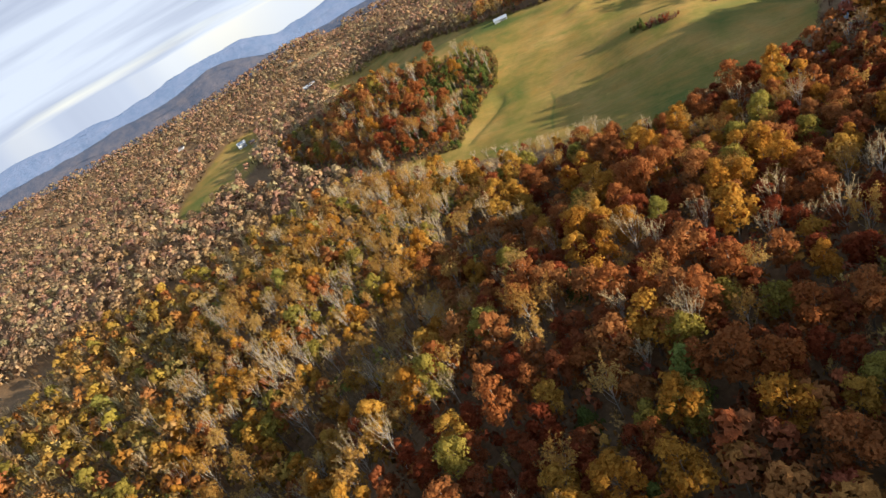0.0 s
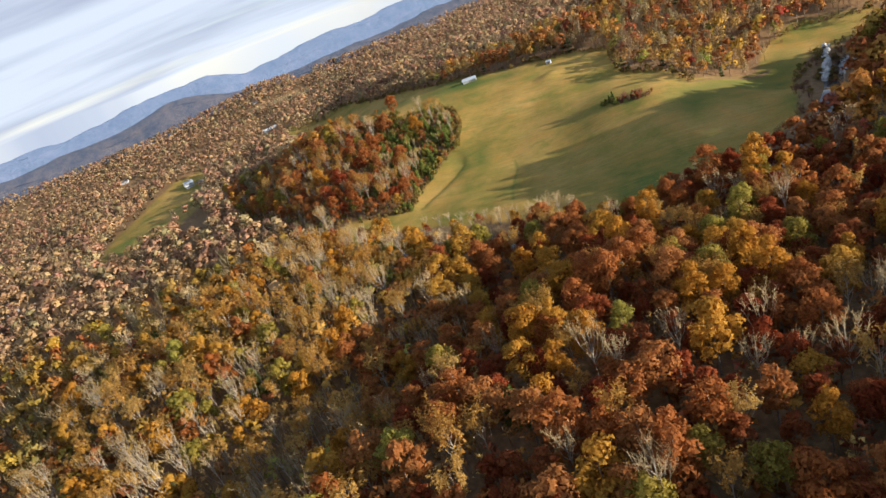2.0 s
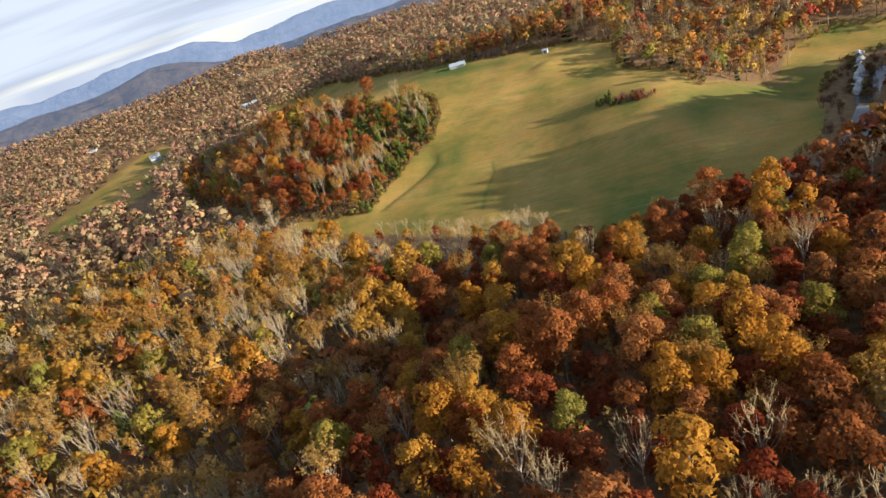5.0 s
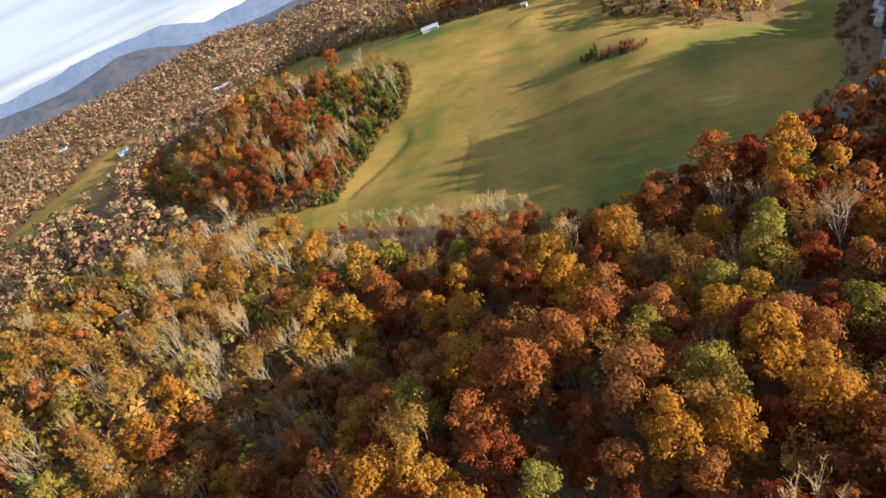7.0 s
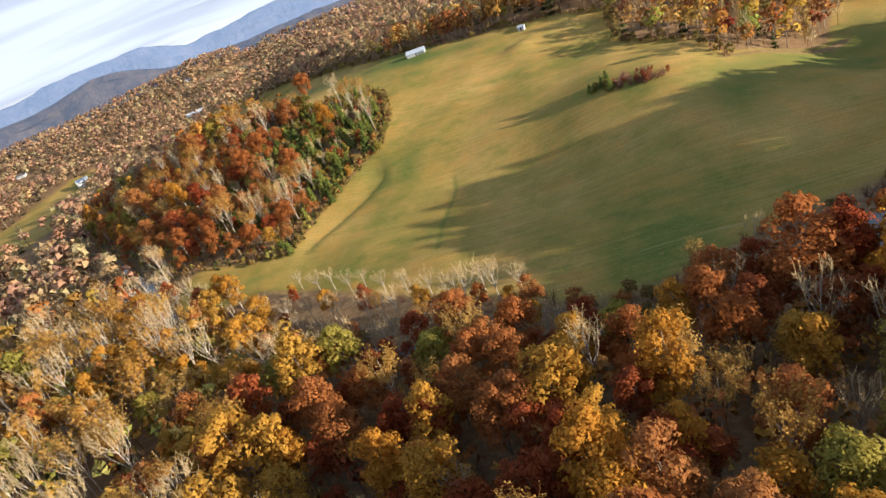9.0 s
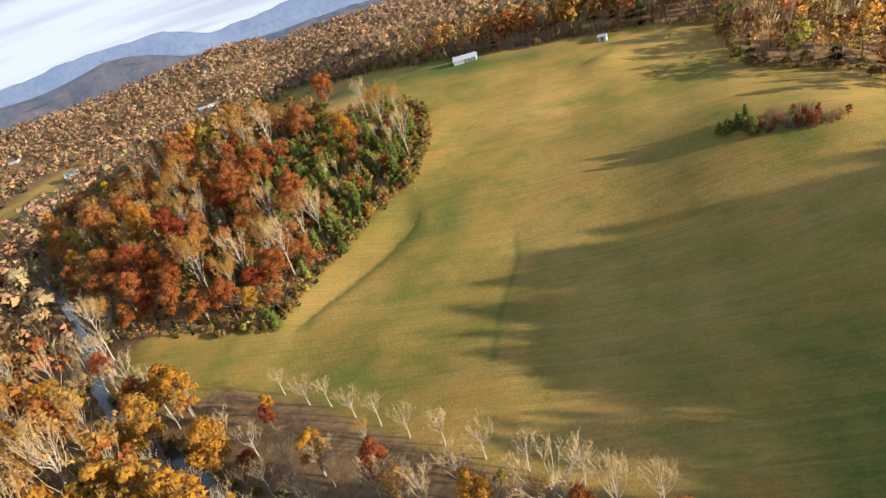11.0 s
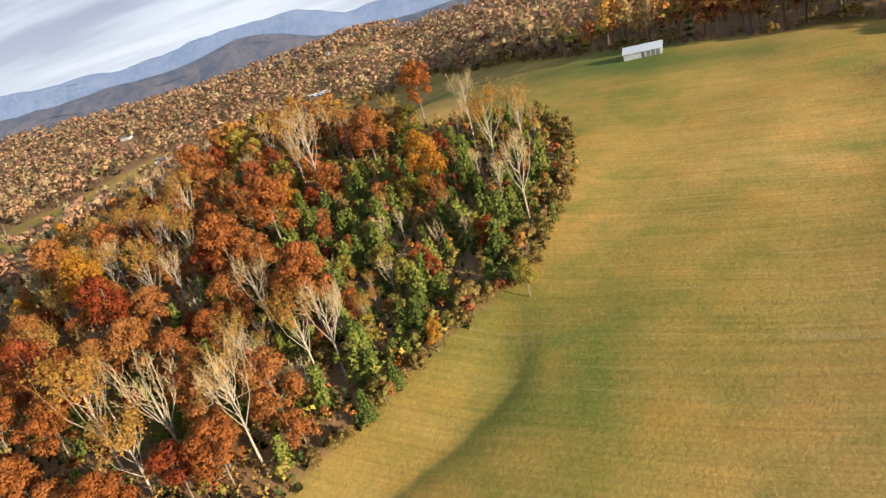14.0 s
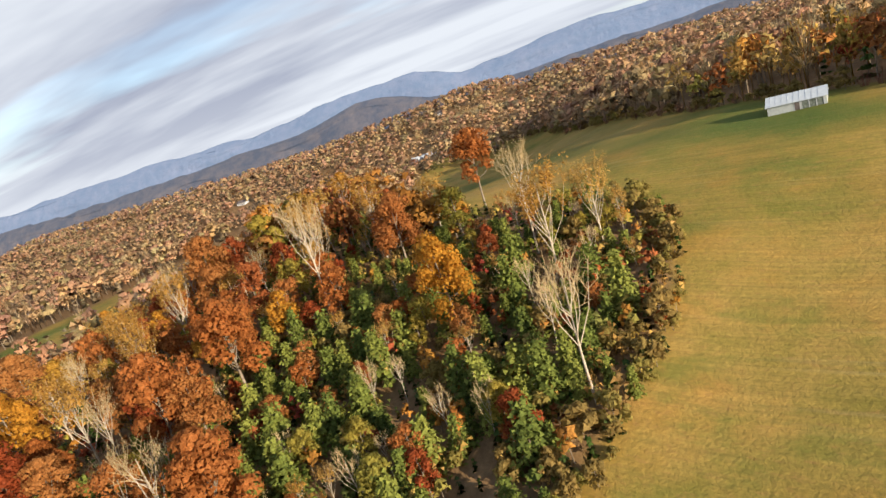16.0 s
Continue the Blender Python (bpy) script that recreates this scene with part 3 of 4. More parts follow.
def evergreen(r, tall, wide, count, size, levels=9):
    """A cedar or young pine: leader, whorls of drooping boughs, needle sprays."""
    s = np.linspace(0, 1, 4)
    trunk = [tube(np.c_[s * 0, s * 0, s * tall], 0.16 * (1 - 0.93 * s), 5)]
    cen, nor = [], []
    for k in range(levels):
        h = 0.10 + 0.86 * k / (levels - 1)
        reach = wide * (1 - h) ** 0.85 * r.uniform(0.75, 1.2) + 0.12
        for j in range(6):
            a = j * 1.05 + k * 0.5 + r.uniform(-0.25, 0.25)
            tip = np.array([np.cos(a) * reach, np.sin(a) * reach, tall * h - 0.10 * reach + r.uniform(0, 0.3)])
            root = np.array([0, 0, tall * h])
            if j % 2 == 0 and levels > 5:
                trunk.append(tube([root, tip], [0.04, 0.012], 3))
            n = max(1, int(count / (levels * 6) * (1.5 - h)))
            u = r.uniform(0.25, 1.05, (n, 1))
            cen.append(root * (1 - u) + tip * u + r.normal(0, 0.13 * wide, (n, 3)) * np.array([1, 1, 0.7]))
            d = np.tile(np.array([np.cos(a) * 0.6, np.sin(a) * 0.6, 0.7]), (n, 1))
            nor.append(d)
    return join(trunk), leaves(np.concatenate(cen), np.concatenate(nor), size, r)


def rounded(me, verts, faces, outward, flat_share=0.5):
    """Leaf clusters take the light like the round bough they sit on."""
    v = np.asarray(verts)[np.asarray(faces)[:, :3]]
    flat = np.cross(v[:, 1] - v[:, 0], v[:, 2] - v[:, 0])
    flat /= np.linalg.norm(flat, axis=1)[:, None] + 1e-9
    own = np.zeros_like(np.asarray(verts, float))
    for k in range(3):
        own[np.asarray(faces)[:, k]] = flat
    own *= np.where((own * outward).sum(1) < 0, -1, 1)[:, None]
    n = flat_share * own + 0.8 * outward
    n /= np.linalg.norm(n, axis=1)[:, None] + 1e-9
    me.normals_split_custom_set_from_vertices(n.tolist())


KINDS = {}


def template(kind, label, crown_mat, makers, trunk_mat=BARK, crown_name="crown", fine=3):
    """Several shapes of one kind of tree, ready to be copied."""
    forms = []
    for maker in makers:
        (tv, tf), (cv, cf, *facing) = maker
        crown = mesh_object(crown_name, cv, cf, crown_mat, smooth=bool(facing))
        if facing:
            rounded(crown, cv, cf, facing[0])
        forms.append((mesh_object("trunk", tv, tf, trunk_mat, smooth=True), crown))
    KINDS[kind] = (label, forms, crown_name, fine, fine + 2)


SHAPES = ((1.0, 1.0), (1.08, 0.88), (0.92, 1.08))
for kind, label, mat in (("golden_tree", "golden-leaved hardwood in full autumn colour", GOLD), ("orange_tree", "orange-leaved hardwood in full autumn colour", ORANGE),
                         ("rust_tree", "rust-red oak in autumn leaf", RUST), ("olive_tree", "yellow-green hardwood turning in autumn", OLIVE)):
    template(kind, label, mat, [broadleaf(rng, 20 * q, 6.0 * w, 1100, 0.68, 9) for q, w in SHAPES] + [broadleaf(rng, 20 * q, 6.0 * w, 600, 0.95, 6) for q, w in SHAPES[:2]]
             + [broadleaf(rng, 20 * q, 6.0 * w, 2600, 0.46, 10) for q, w in SHAPES])
template("tan_tree", "half-bare hardwood with pale trunk and tan leaves", TAN, [half_bare(rng, 20 * q, 5.6, 52, 600, 0.46) for q in (1.0, 1.06, 0.94)]
         + [half_bare(rng, 20 * q, 5.6, 26, 330, 0.7) for q in (1.0, 1.06)] + [half_bare(rng, 20 * q, 5.6, 78, 1150, 0.36) for q in (1.0, 1.06)], PALE_BARK)
template("bare_tree", "leafless hardwood with pale bark and fine twigs", TWIG, [bare(rng, 20 * q, 5.6, 78) for q in (1.0, 1.1, 0.95)] + [bare(rng, 20 * q, 5.2, 39) for q in (1.0, 1.08)], PALE_BARK)
template("evergreen_tree", "dark green cedar with dense needle sprays", NEEDLE, [evergreen(rng, 8 * q, w, 1000, 0.52) for q, w in ((1.0, 3.4), (1.15, 3.0), (0.88, 3.7))]
         + [evergreen(rng, 8 * q, 3.3, 440, 0.95) for q in (1.0, 1.1)])
template("shrub", "low tangled field-edge shrub in autumn leaf", SHRUB, [broadleaf(rng, 4.2 * q, 2.4, 240, 0.58, 5, 0, 0.12) for q in (1.0, 1.2, 0.8)])
template("brush_clump", "bare dark red-brown brush clump", DARK_TWIG, [thicket(rng, 4.5 * q, 2.6) for q in (1.0, 1.2)], BARK, fine=2)

made = {}


def plant(kind, x, y, size=1.0, turn=None, form=None, label="", group="", near=True, spread=1.0):
    """One tree: an Empty at its foot with a trunk and a crown."""
    text, forms, crown_name, fine, coarse = KINDS[kind]
    if form is None:
        form = rng.integers(coarse, len(forms)) if near == 2 and len(forms) > coarse else rng.integers(fine) if near or len(forms) == fine else rng.integers(fine, coarse)
    root = new(kind)
    root.empty_display_size = 0.5
    turn = rng.uniform(0, 6.28) if turn is None else turn
    root.matrix_world = Matrix.LocRotScale((x, y, ground_at(x, y) - 0.15), Euler((rng.normal(0, 0.02), rng.normal(0, 0.02), turn)),
                                           (size * spread * rng.uniform(0.92, 1.08), size * spread * rng.uniform(0.92, 1.08), size))
    tagged(root, label or text, "shrub" if kind in ("shrub", "brush_clump") else "tree", group)
    for part_name, me in zip(("trunk", crown_name), forms[form]):
        child = new(part_name, me)
        child.parent = root
    made[kind] = made.get(kind, 0) + 1
    return root


TONES = {"golden_tree": ((0.52, 0.31, 0.06), 0.06), "orange_tree": ((0.48, 0.205, 0.052), 0.06), "rust_tree": ((0.36, 0.12, 0.042), 0.05),
         "olive_tree": ((0.36, 0.31, 0.07), 0.06), "tan_tree": ((0.50, 0.31, 0.09), 0.06), "bare_tree": ((0.56, 0.41, 0.22), 0.05), "evergreen_tree": ((0.09, 0.13, 0.035), 0.03)}


def woods(name, spots, count, size, label, pale=0.0, flat=1.0):
    """Trees past counting, joined: leaf clusters and stems. pale paints distance haze into the tones."""
    r = np.random.default_rng(len(spots))
    low = {}
    for kind in TONES:
        lumps = 5 if count < 50 else 8
        if kind == "bare_tree":
            low[kind] = [sprays(r, 20, 5.0, max(12, int(count * 0.7))) for _ in range(3)]
        elif kind == "evergreen_tree":
            low[kind] = [evergreen(r, 11, 3.0, count, size * 0.9, 4) for _ in range(2)]
        elif kind == "tan_tree":
            thin = [(sprays(r, 20, 5.4, int(count * 0.3)), broadleaf(r, 20, 5.8, int(count * 0.5), size * 0.85, 3, lumps)) for _ in range(3)]
            low[kind] = [(a[0], join([a[1][:2], b[1][:2]])) for a, b in thin]
        else:
            low[kind] = [broadleaf(r, 20, 6.0, count, size, 3, lumps) for _ in range(4)]
    tv, tf, cv, cf, cc, cn, nt, nc = [], [], [], [], [], [], 0, 0
    for kind, x, y, s in spots:
        (a, b), (c, d, *_) = low[kind][r.integers(len(low[kind]))]
        t = r.uniform(0, 6.28)
        rot = np.array([[np.cos(t), -np.sin(t), 0], [np.sin(t), np.cos(t), 0], [0, 0, flat]]) * s
        at = np.array([x, y, ground_at(x, y) - 0.2])
        if count < 30:
            pass
        elif kind in ("bare_tree", "tan_tree"):
            c, d = join([(c, d), (a, b)])
        else:
            tv.append(a @ rot.T + at)
            tf.append(b + nt)
            nt += len(a)
        cv.append(c @ rot.T + at)
        swell = (c - np.array([0, 0, 0.5 * c[:, 2].max()])) @ rot.T
        cn.append(swell / (np.linalg.norm(swell, axis=1)[:, None] + 1e-6))
        cf.append(d + nc)
        nc += len(c)
        base, wob = TONES[kind]
        tone = np.clip(np.array(base) * r.uniform(0.82, 1.18) + r.normal(0, wob * 0.4, 3) * np.array([1, 1, 0.3]), 0.01, 0.6)
        # distance haze painted in: pale blends each tone toward a light pinkish tan
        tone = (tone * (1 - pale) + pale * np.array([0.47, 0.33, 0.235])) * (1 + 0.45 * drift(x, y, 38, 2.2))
        cc.append(np.tile(np.r_[tone, 1], (len(c), 1)))
    root = tagged(new(name), label, "woods", kind="stuff")
    kids = [new("stems", mesh_object("stems", np.concatenate(tv), np.concatenate(tf), BARK, smooth=True))] if tv else []
    crown_me = mesh_object("crowns", np.concatenate(cv), np.concatenate(cf), WOODLAND, ("tone", np.concatenate(cc)), True)
    rounded(crown_me, np.concatenate(cv), np.concatenate(cf), np.concatenate(cn), 0.22)
    crowns = new("crowns", crown_me)
    for child in kids + [crowns]:
        child.parent = root
        child["kind"] = "stuff"
    return root


def scatter(x0, x1, y0, y1, gap):
    """Spots about a gap apart."""
    xs, ys = np.meshgrid(np.arange(x0, x1, gap), np.arange(y0, y1, gap))
    xs = xs + (np.arange(len(xs)) % 2)[:, None] * gap / 2
    xs, ys = xs.ravel() + rng.uniform(-0.47, 0.47, xs.size) * gap, ys.ravel() + rng.uniform(-0.47, 0.47, ys.size) * gap
    return xs, ys


def drift(x, y, scale, seed):
    return noise.noise(Vector((x / scale, y / scale, seed)))


def pick(weights):
    names, w = list(weights), np.array(list(weights.values()), float)
    return names[rng.choice(len(names), p=w / w.sum())]


def hill_kind(x, y):
    """Which tree grows where on the near hills."""
    a, b = drift(x, y, 70, 3.1), drift(x, y, 26, 8.4)
    west = 1 / (1 + math.exp((x + 78 - (y - 51) * 0.722 + 22 * a) / 13))
    w = {"golden_tree": 0.95 * west + 0.36 * (1 - west), "olive_tree": 0.22 * west + 0.14 * (1 - west), "orange_tree": 0.6 * west + 0.95 * (1 - west),
         "rust_tree": 0.05 * west + 1.3 * (1 - west), "tan_tree": 1.4 * west + 0.25 * (1 - west), "bare_tree": (1.3 if b > 0 else 0.7) * (1.1 * west + 0.24 * (1 - west)), "evergreen_tree": 0.015}
    return pick(w)


LIMIT = 290
WOOD_EDGE = np.array([(-4, 321), (16, 311), (34, 302), (46, 316), (56, 327), (70, 340), (90, 356), (102, 374), (107, 390), (109, 410), (104, 424), (88, 430), (62, 446), (40, 474), (13, 524), (-40, 535),
                      (-90, 535), (-84, 470), (-70, 420), (-40, 362), (-22, 330)], float)
HOMES = [(-139, 668, 11), (-117, 590, 8), (-34, 754, 14), (-40, 876, 7), (-273, 593, 9), (-245, 442, 9), (-262, 456, 7), (-228, 791, 8), (-322, 437, 9), (-305, 441, 8), (-52, 240, 9), (-51, 231, 5), (142, 459, 12), (92, 890, 9), (131, 832, 9)]


def free(x, y):
    """Where trees may stand: off the field, the yard, the river and the buildings."""
    ok = ~inside(x, y, FIELD) & (away(x, y, FIELD, True) > 3.5) & ~inside(x, y, YARD) & ~inside(x, y, FALLOW) & (away(x, y, CREEK) > np.where(x < 130, 3.2, 8.0)) & ~inside(x, y, WOOD_EDGE)
    for cx, cy, r in HOMES:
        ok &= np.hypot(x - cx, y - cy) > r
    return ok


def near_river(x, y):
    return float(away(np.array([x]), np.array([y]), CREEK)[0])


# the near hills
hx, hy = scatter(-330, 420, -170, 330, 8.0)
south = np.array([(-400, -100), (-400, 340), (-75, 340), (-40, 345), (-24, 306), (10, 258), (44, 216), (78, 190), (112, 166), (160, 160), (207, 161), (246, 182), (276, 212), (312, 246), (345, 255), (420, 243), (420, -100)], float)
keep = inside(hx, hy, south) & free(hx, hy) & ((hy > -45) | (hx > 200))
hill = sorted(((math.hypot((x - 30) * 0.9, y - 140), x, y) for x, y in zip(hx[keep], hy[keep])))
rest = []
for far_off, x, y in hill:
    kind = hill_kind(x, y)
    s = rng.uniform(0.66, 1.02) * (1.06 if kind == "bare_tree" else 1.0)
    if x > -78 + (y - 51) * 0.722:
        s *= {"rust_tree": 0.86, "golden_tree": 1.2, "orange_tree": 1.14, "olive_tree": 1.12}.get(kind, 0.95)
    if kind == "evergreen_tree":
        s *= 1.5
    if 120 < x < 320 and y > 120 and near_river(x, y) < 26:
        s *= 0.85 if kind == "bare_tree" else 1.22
    if made.get(kind, 0) < LIMIT - 85 and y > -30 and not (x > 0.9 * y + 115 and y < 150):
        plant(kind, x, y, s, near=2 if math.hypot(x - 78, y - 135) < 66 else far_off < 80 or (y < 70 and x > -60))
    else:
        rest.append((kind, x, y, s))
out_of_the_way = lambda x, y: y < -48 or (x > 0.9 * y + 115 and y < 150) or x > 330
visible = [q for q in rest if not out_of_the_way(q[1], q[2]) and q[1] > -250 + 0.25 * (q[2] - 200) - 40]
woods("hillside_woods", [q for q in visible if math.hypot(q[1], q[2] - 110) < 150], 250, 1.5, "dense autumn hardwoods covering the near hillside")
woods("western_woods", [q for q in visible if math.hypot(q[1], q[2] - 110) >= 150], 135, 1.65, "sunlit tan and gold woods on the western hillside")
under = [(pick({"rust_tree": 1.0, "orange_tree": 0.6, "tan_tree": 0.4} if x > -78 + (y - 51) * 0.722 else {"golden_tree": 0.7, "tan_tree": 1.0, "orange_tree": 0.4, "olive_tree": 0.3}), x, y, rng.uniform(0.36, 0.6) * (1.35 if x < -78 + (y - 51) * 0.722 else 1.0)) for x, y in zip(*scatter(-170, 190, -20, 270, 7.0))
         if inside(np.array([x]), np.array([y]), south)[0] and free(np.array([x]), np.array([y]))[0]]
woods("understory", under, 44, 2.0, "low rust and tan understory below the canopy")
woods("hilltop_woods", [q for q in rest if out_of_the_way(q[1], q[2])], 130, 1.8, "autumn hardwoods on the hill to the east")

# single trees that stand out
heroes = [("golden_tree", 72, 386, 0.95, "golden-leaved hardwood standing among dark cedars"), ("orange_tree", 70, 440, 1.0, "tall orange-red hardwood at the back of the wood"),
          ("orange_tree", 56, 414, 0.92, "round orange hardwood at the back of the wood"), ("bare_tree", 42, 402, 1.1, "white-barked leafless sycamore with spreading limbs"),
          ("orange_tree", 48, 351, 1.0, "round rust-orange oak among grey bare trees"), ("orange_tree", 36, 378, 1.08, ""), ("orange_tree", 27, 369, 1.02, ""),
          ("bare_tree", 92, 368, 0.85, "grey leafless hardwood at the field edge"), ("bare_tree", 38, 353, 0.9, ""), ("bare_tree", 42, 323, 0.95, "pale leafless hardwood with forked limbs"),
          ("bare_tree", 28, 327, 1.05, ""), ("bare_tree", 53, 340, 0.9, ""), ("tan_tree", 15, 329, 1.1, ""), ("tan_tree", 88, 397, 0.95, ""), ("bare_tree", 84, 408, 0.9, ""), ("tan_tree", 96, 404, 0.75, ""),
          ("rust_tree", 4, 358, 1.0, ""), ("golden_tree", -8, 371, 1.1, ""), ("orange_tree", -30, 392, 1.1, ""), ("orange_tree", 2, 424, 1.1, ""), ("rust_tree", -8, 347, 1.0, ""),
          ("bare_tree", -17, 322, 0.95, "pale feathery leafless tree by the creek"), 
          ("orange_tree", 73, 206, 0.6, ""), ("orange_tree", 94, 199, 0.6, ""), ("bare_tree", 87, 206, 0.7, ""), ("bare_tree", 54, 229, 0.55, ""), ("bare_tree", 62, 221, 0.6, ""), ("bare_tree", 44, 243, 0.5, ""),
          ("golden_tree", -20, 290, 0.95, "golden-leaved hardwood on the creek bank"), ("golden_tree", 6, 271, 0.95, "golden-leaved hardwood on the creek bank"), ("golden_tree", 22, 258, 0.85, "golden-leaved hardwood on the creek bank"),
          ("evergreen_tree", 12, 26, 2.0, "tall dark green pine alone among hardwoods"), ("olive_tree", 88, 349, 0.42, ""), ("golden_tree", 70, 341, 0.35, "")]
for kind, x, y, s, text in heroes:
    plant(kind, x, y, s, label=text, near=2)
plant("bare_tree", 80, 213, 0.72, label="dead white tree with sprawling limbs at the field's near edge", form=0, spread=1.9)
for x, y, s in ((-16, 312, 0.62), (-8, 300, 0.6), (4, 284, 0.55), (36, 246, 0.42), (44, 238, 0.46), (28, 256, 0.42), (56, 226, 0.45), (20, 264, 0.45), (12, 276, 0.5), (66, 222, 0.5), (-2, 292, 0.55), (70, 214, 0.45), (92, 204, 0.5),
                (34, 274, 0.36), (40, 266, 0.4), (45, 262, 0.34), (50, 255, 0.4), (55, 249, 0.36), (60, 242, 0.42), (66, 236, 0.36), (72, 229, 0.42), (78, 223, 0.38), (85, 216, 0.4)):
    plant("bare_tree", x + 1.5, y + 1.5, s, label="low pale leafless tree between creek and field", spread=1.6)
taken = np.array([(h[1], h[2]) for h in heroes], float)
sizes = np.array([h[3] for h in heroes])

# the wood beside the field
darts = rng.uniform((-95, 290), (115, 565), (9000, 2))
darts = darts[inside(darts[:, 0], darts[:, 1], WOOD_EDGE) & (away(darts[:, 0], darts[:, 1], CREEK) > 6)]
rims = away(darts[:, 0], darts[:, 1], WOOD_EDGE, True)
later, low_spots, tall_spots = [], [(-999.0, 0.0)], [(-999.0, 0.0, 1.0)]
young = []
for (x, y), rim in zip(darts, rims):
    cedar = 1 / (1 + math.exp(-(x - 26 + 26 * drift(x, y, 24, 1.7)) / 5)) * (0.12 if y < 332 else 1) * (1 if y < 418 else 0.25)
    small = rng.random() < cedar
    near_big = (np.hypot(*(taken - (x, y)).T) - 4.4 * sizes).min()
    if small:
        if near_big < -2.0 or np.hypot(*(np.array(low_spots) - (x, y)).T).min() < rng.uniform(1.7, 3.8):
            continue
        low_spots.append((x, y))
        kind = pick({"shrub": 3.0, "evergreen_tree": 1.6}) if rim < 6 else pick({"evergreen_tree": 5.5, "shrub": 1.6, "tan_tree": 0.8, "bare_tree": 0.8, "rust_tree": 0.5, "olive_tree": 0.5, "orange_tree": 0.4})
        s = rng.uniform(0.5, 1.08) * (0.75 if rim < 7 else 1) * (0.7 if y > 400 else 1) if kind == "evergreen_tree" else rng.uniform(0.6, 1.15) if kind == "shrub" else rng.uniform(0.24, 0.46)
        young.append((y, kind, x, s))
    else:
        if near_big < 0 or rim < 3.0 or (rim < 14 and y > 395 and x > 42) or np.hypot(*(np.array(tall_spots)[:, :2] - (x, y)).T).min() < rng.uniform(5.2, 7.4):
            continue
        tall_spots.append((x, y, 1.0))
        kind = pick({"orange_tree": 1.15, "rust_tree": 0.16, "golden_tree": 0.22, "tan_tree": 0.55, "bare_tree": 0.36, "olive_tree": 0.16, "evergreen_tree": 0.1})
        s = rng.uniform(0.5, 0.86) * (0.75 if rim < 8 and x > 30 else 1.0)
        young.append((y, kind, x, s))
for y, kind, x, s in sorted(young):
    if (made.get(kind, 0) < LIMIT or kind == "shrub") and y < 480:
        plant(kind, x, y, s, near=2 if y < 372 and s > 0.48 else y < 425)
    elif kind != "shrub":
        later.append((kind, x, y, s))
floor_spots = [(pick({"evergreen_tree": 2.2, "tan_tree": 1.0, "rust_tree": 0.5, "olive_tree": 0.7, "orange_tree": 0.4}), x, y, rng.uniform(0.14, 0.28)) for x, y in zip(*scatter(-95, 112, 292, 480, 2.8))
               if inside(np.array([x]), np.array([y]), WOOD_EDGE)[0]]
woods("undergrowth", floor_spots, 40, 2.7, "tangled brown and green undergrowth on the wood's floor")
woods("back_of_the_wood", later, 240, 1.4, "autumn hardwoods and cedars at the back of the wood")

# the wooded strip between creek and field
for x, y in zip(*scatter(-40, 150, 160, 330, 6.0)):
    a, b = np.array([x]), np.array([y])
    if away(a, b, CREEK)[0] < 24 and free(a, b)[0] and not inside(a, b, south)[0]:
        kind = pick({"bare_tree": 1.0, "tan_tree": 0.6, "golden_tree": 0.35, "orange_tree": 0.4, "rust_tree": 0.2})
        s = rng.uniform(0.4, 0.72) * (1.15 if x < 20 else 0.85)
        if made.get(kind, 0) < LIMIT + 8:
            plant(kind, x, y, s)

# shrubs along the wood's edge, and the brush between field and river
for k in range(1, 11):
    (x0, y0), (x1, y1) = WOOD_EDGE[k], WOOD_EDGE[k + 1]
    for s in np.arange(0, 1, 2.6 / math.hypot(x1 - x0, y1 - y0)):
        plant("shrub", x0 + s * (x1 - x0) + rng.normal(0, 1.0) - 1.5, y0 + s * (y1 - y0) + rng.normal(0, 1.0) + 1.0, rng.uniform(0.35, 0.8))
for k in range(4, 18):
    (x0, y0), (x1, y1) = FIELD[k], FIELD[k + 1]
    for s in np.arange(0, 1, 4.2 / math.hypot(x1 - x0, y1 - y0)):
        out = rng.uniform(-1.5, 6.0)
        nx, ny = (y1 - y0), -(x1 - x0)
        n = math.hypot(nx, ny)
        plant("brush_clump" if rng.random() < 0.75 else "shrub", x0 + s * (x1 - x0) + nx / n * out, y0 + s * (y1 - y0) + ny / n * out, rng.uniform(0.5, 1.1))
# brush at the foot of the woods along the far side of the field
for k in range(21, 31):
    (x0, y0), (x1, y1) = FIELD[k], FIELD[k + 1]
    n = math.hypot(x1 - x0, y1 - y0)
    for s in np.arange(0, 1, 3.3 / n):
        out = rng.uniform(0.8, 6.5)
        plant("brush_clump" if rng.random() < 0.5 else "shrub", x0 + s * (x1 - x0) + (y1 - y0) / n * out, y0 + s * (y1 - y0) - (x1 - x0) / n * out, rng.uniform(0.6, 1.15))
# bare brush on both banks of the creek
for k in range(1, 6):
    (x0, y0), (x1, y1) = CREEK[k], CREEK[k + 1]
    n = math.hypot(x1 - x0, y1 - y0)
    for s in np.arange(0, 1, 3.4 / n):
        for side in (-1, 1):
            out = side * rng.uniform(1.8, 6.0)
            spot = (x0 + s * (x1 - x0) + (y1 - y0) / n * out, y0 + s * (y1 - y0) - (x1 - x0) / n * out)
            if rng.random() < 0.6 and made["bare_tree"] < LIMIT + 95:
                plant("bare_tree", *spot, rng.uniform(0.26, 0.44), label="low pale leafless tree on the creek bank", spread=1.8, near=False)
            else:
                plant("shrub", *spot, rng.uniform(0.5, 1.0))
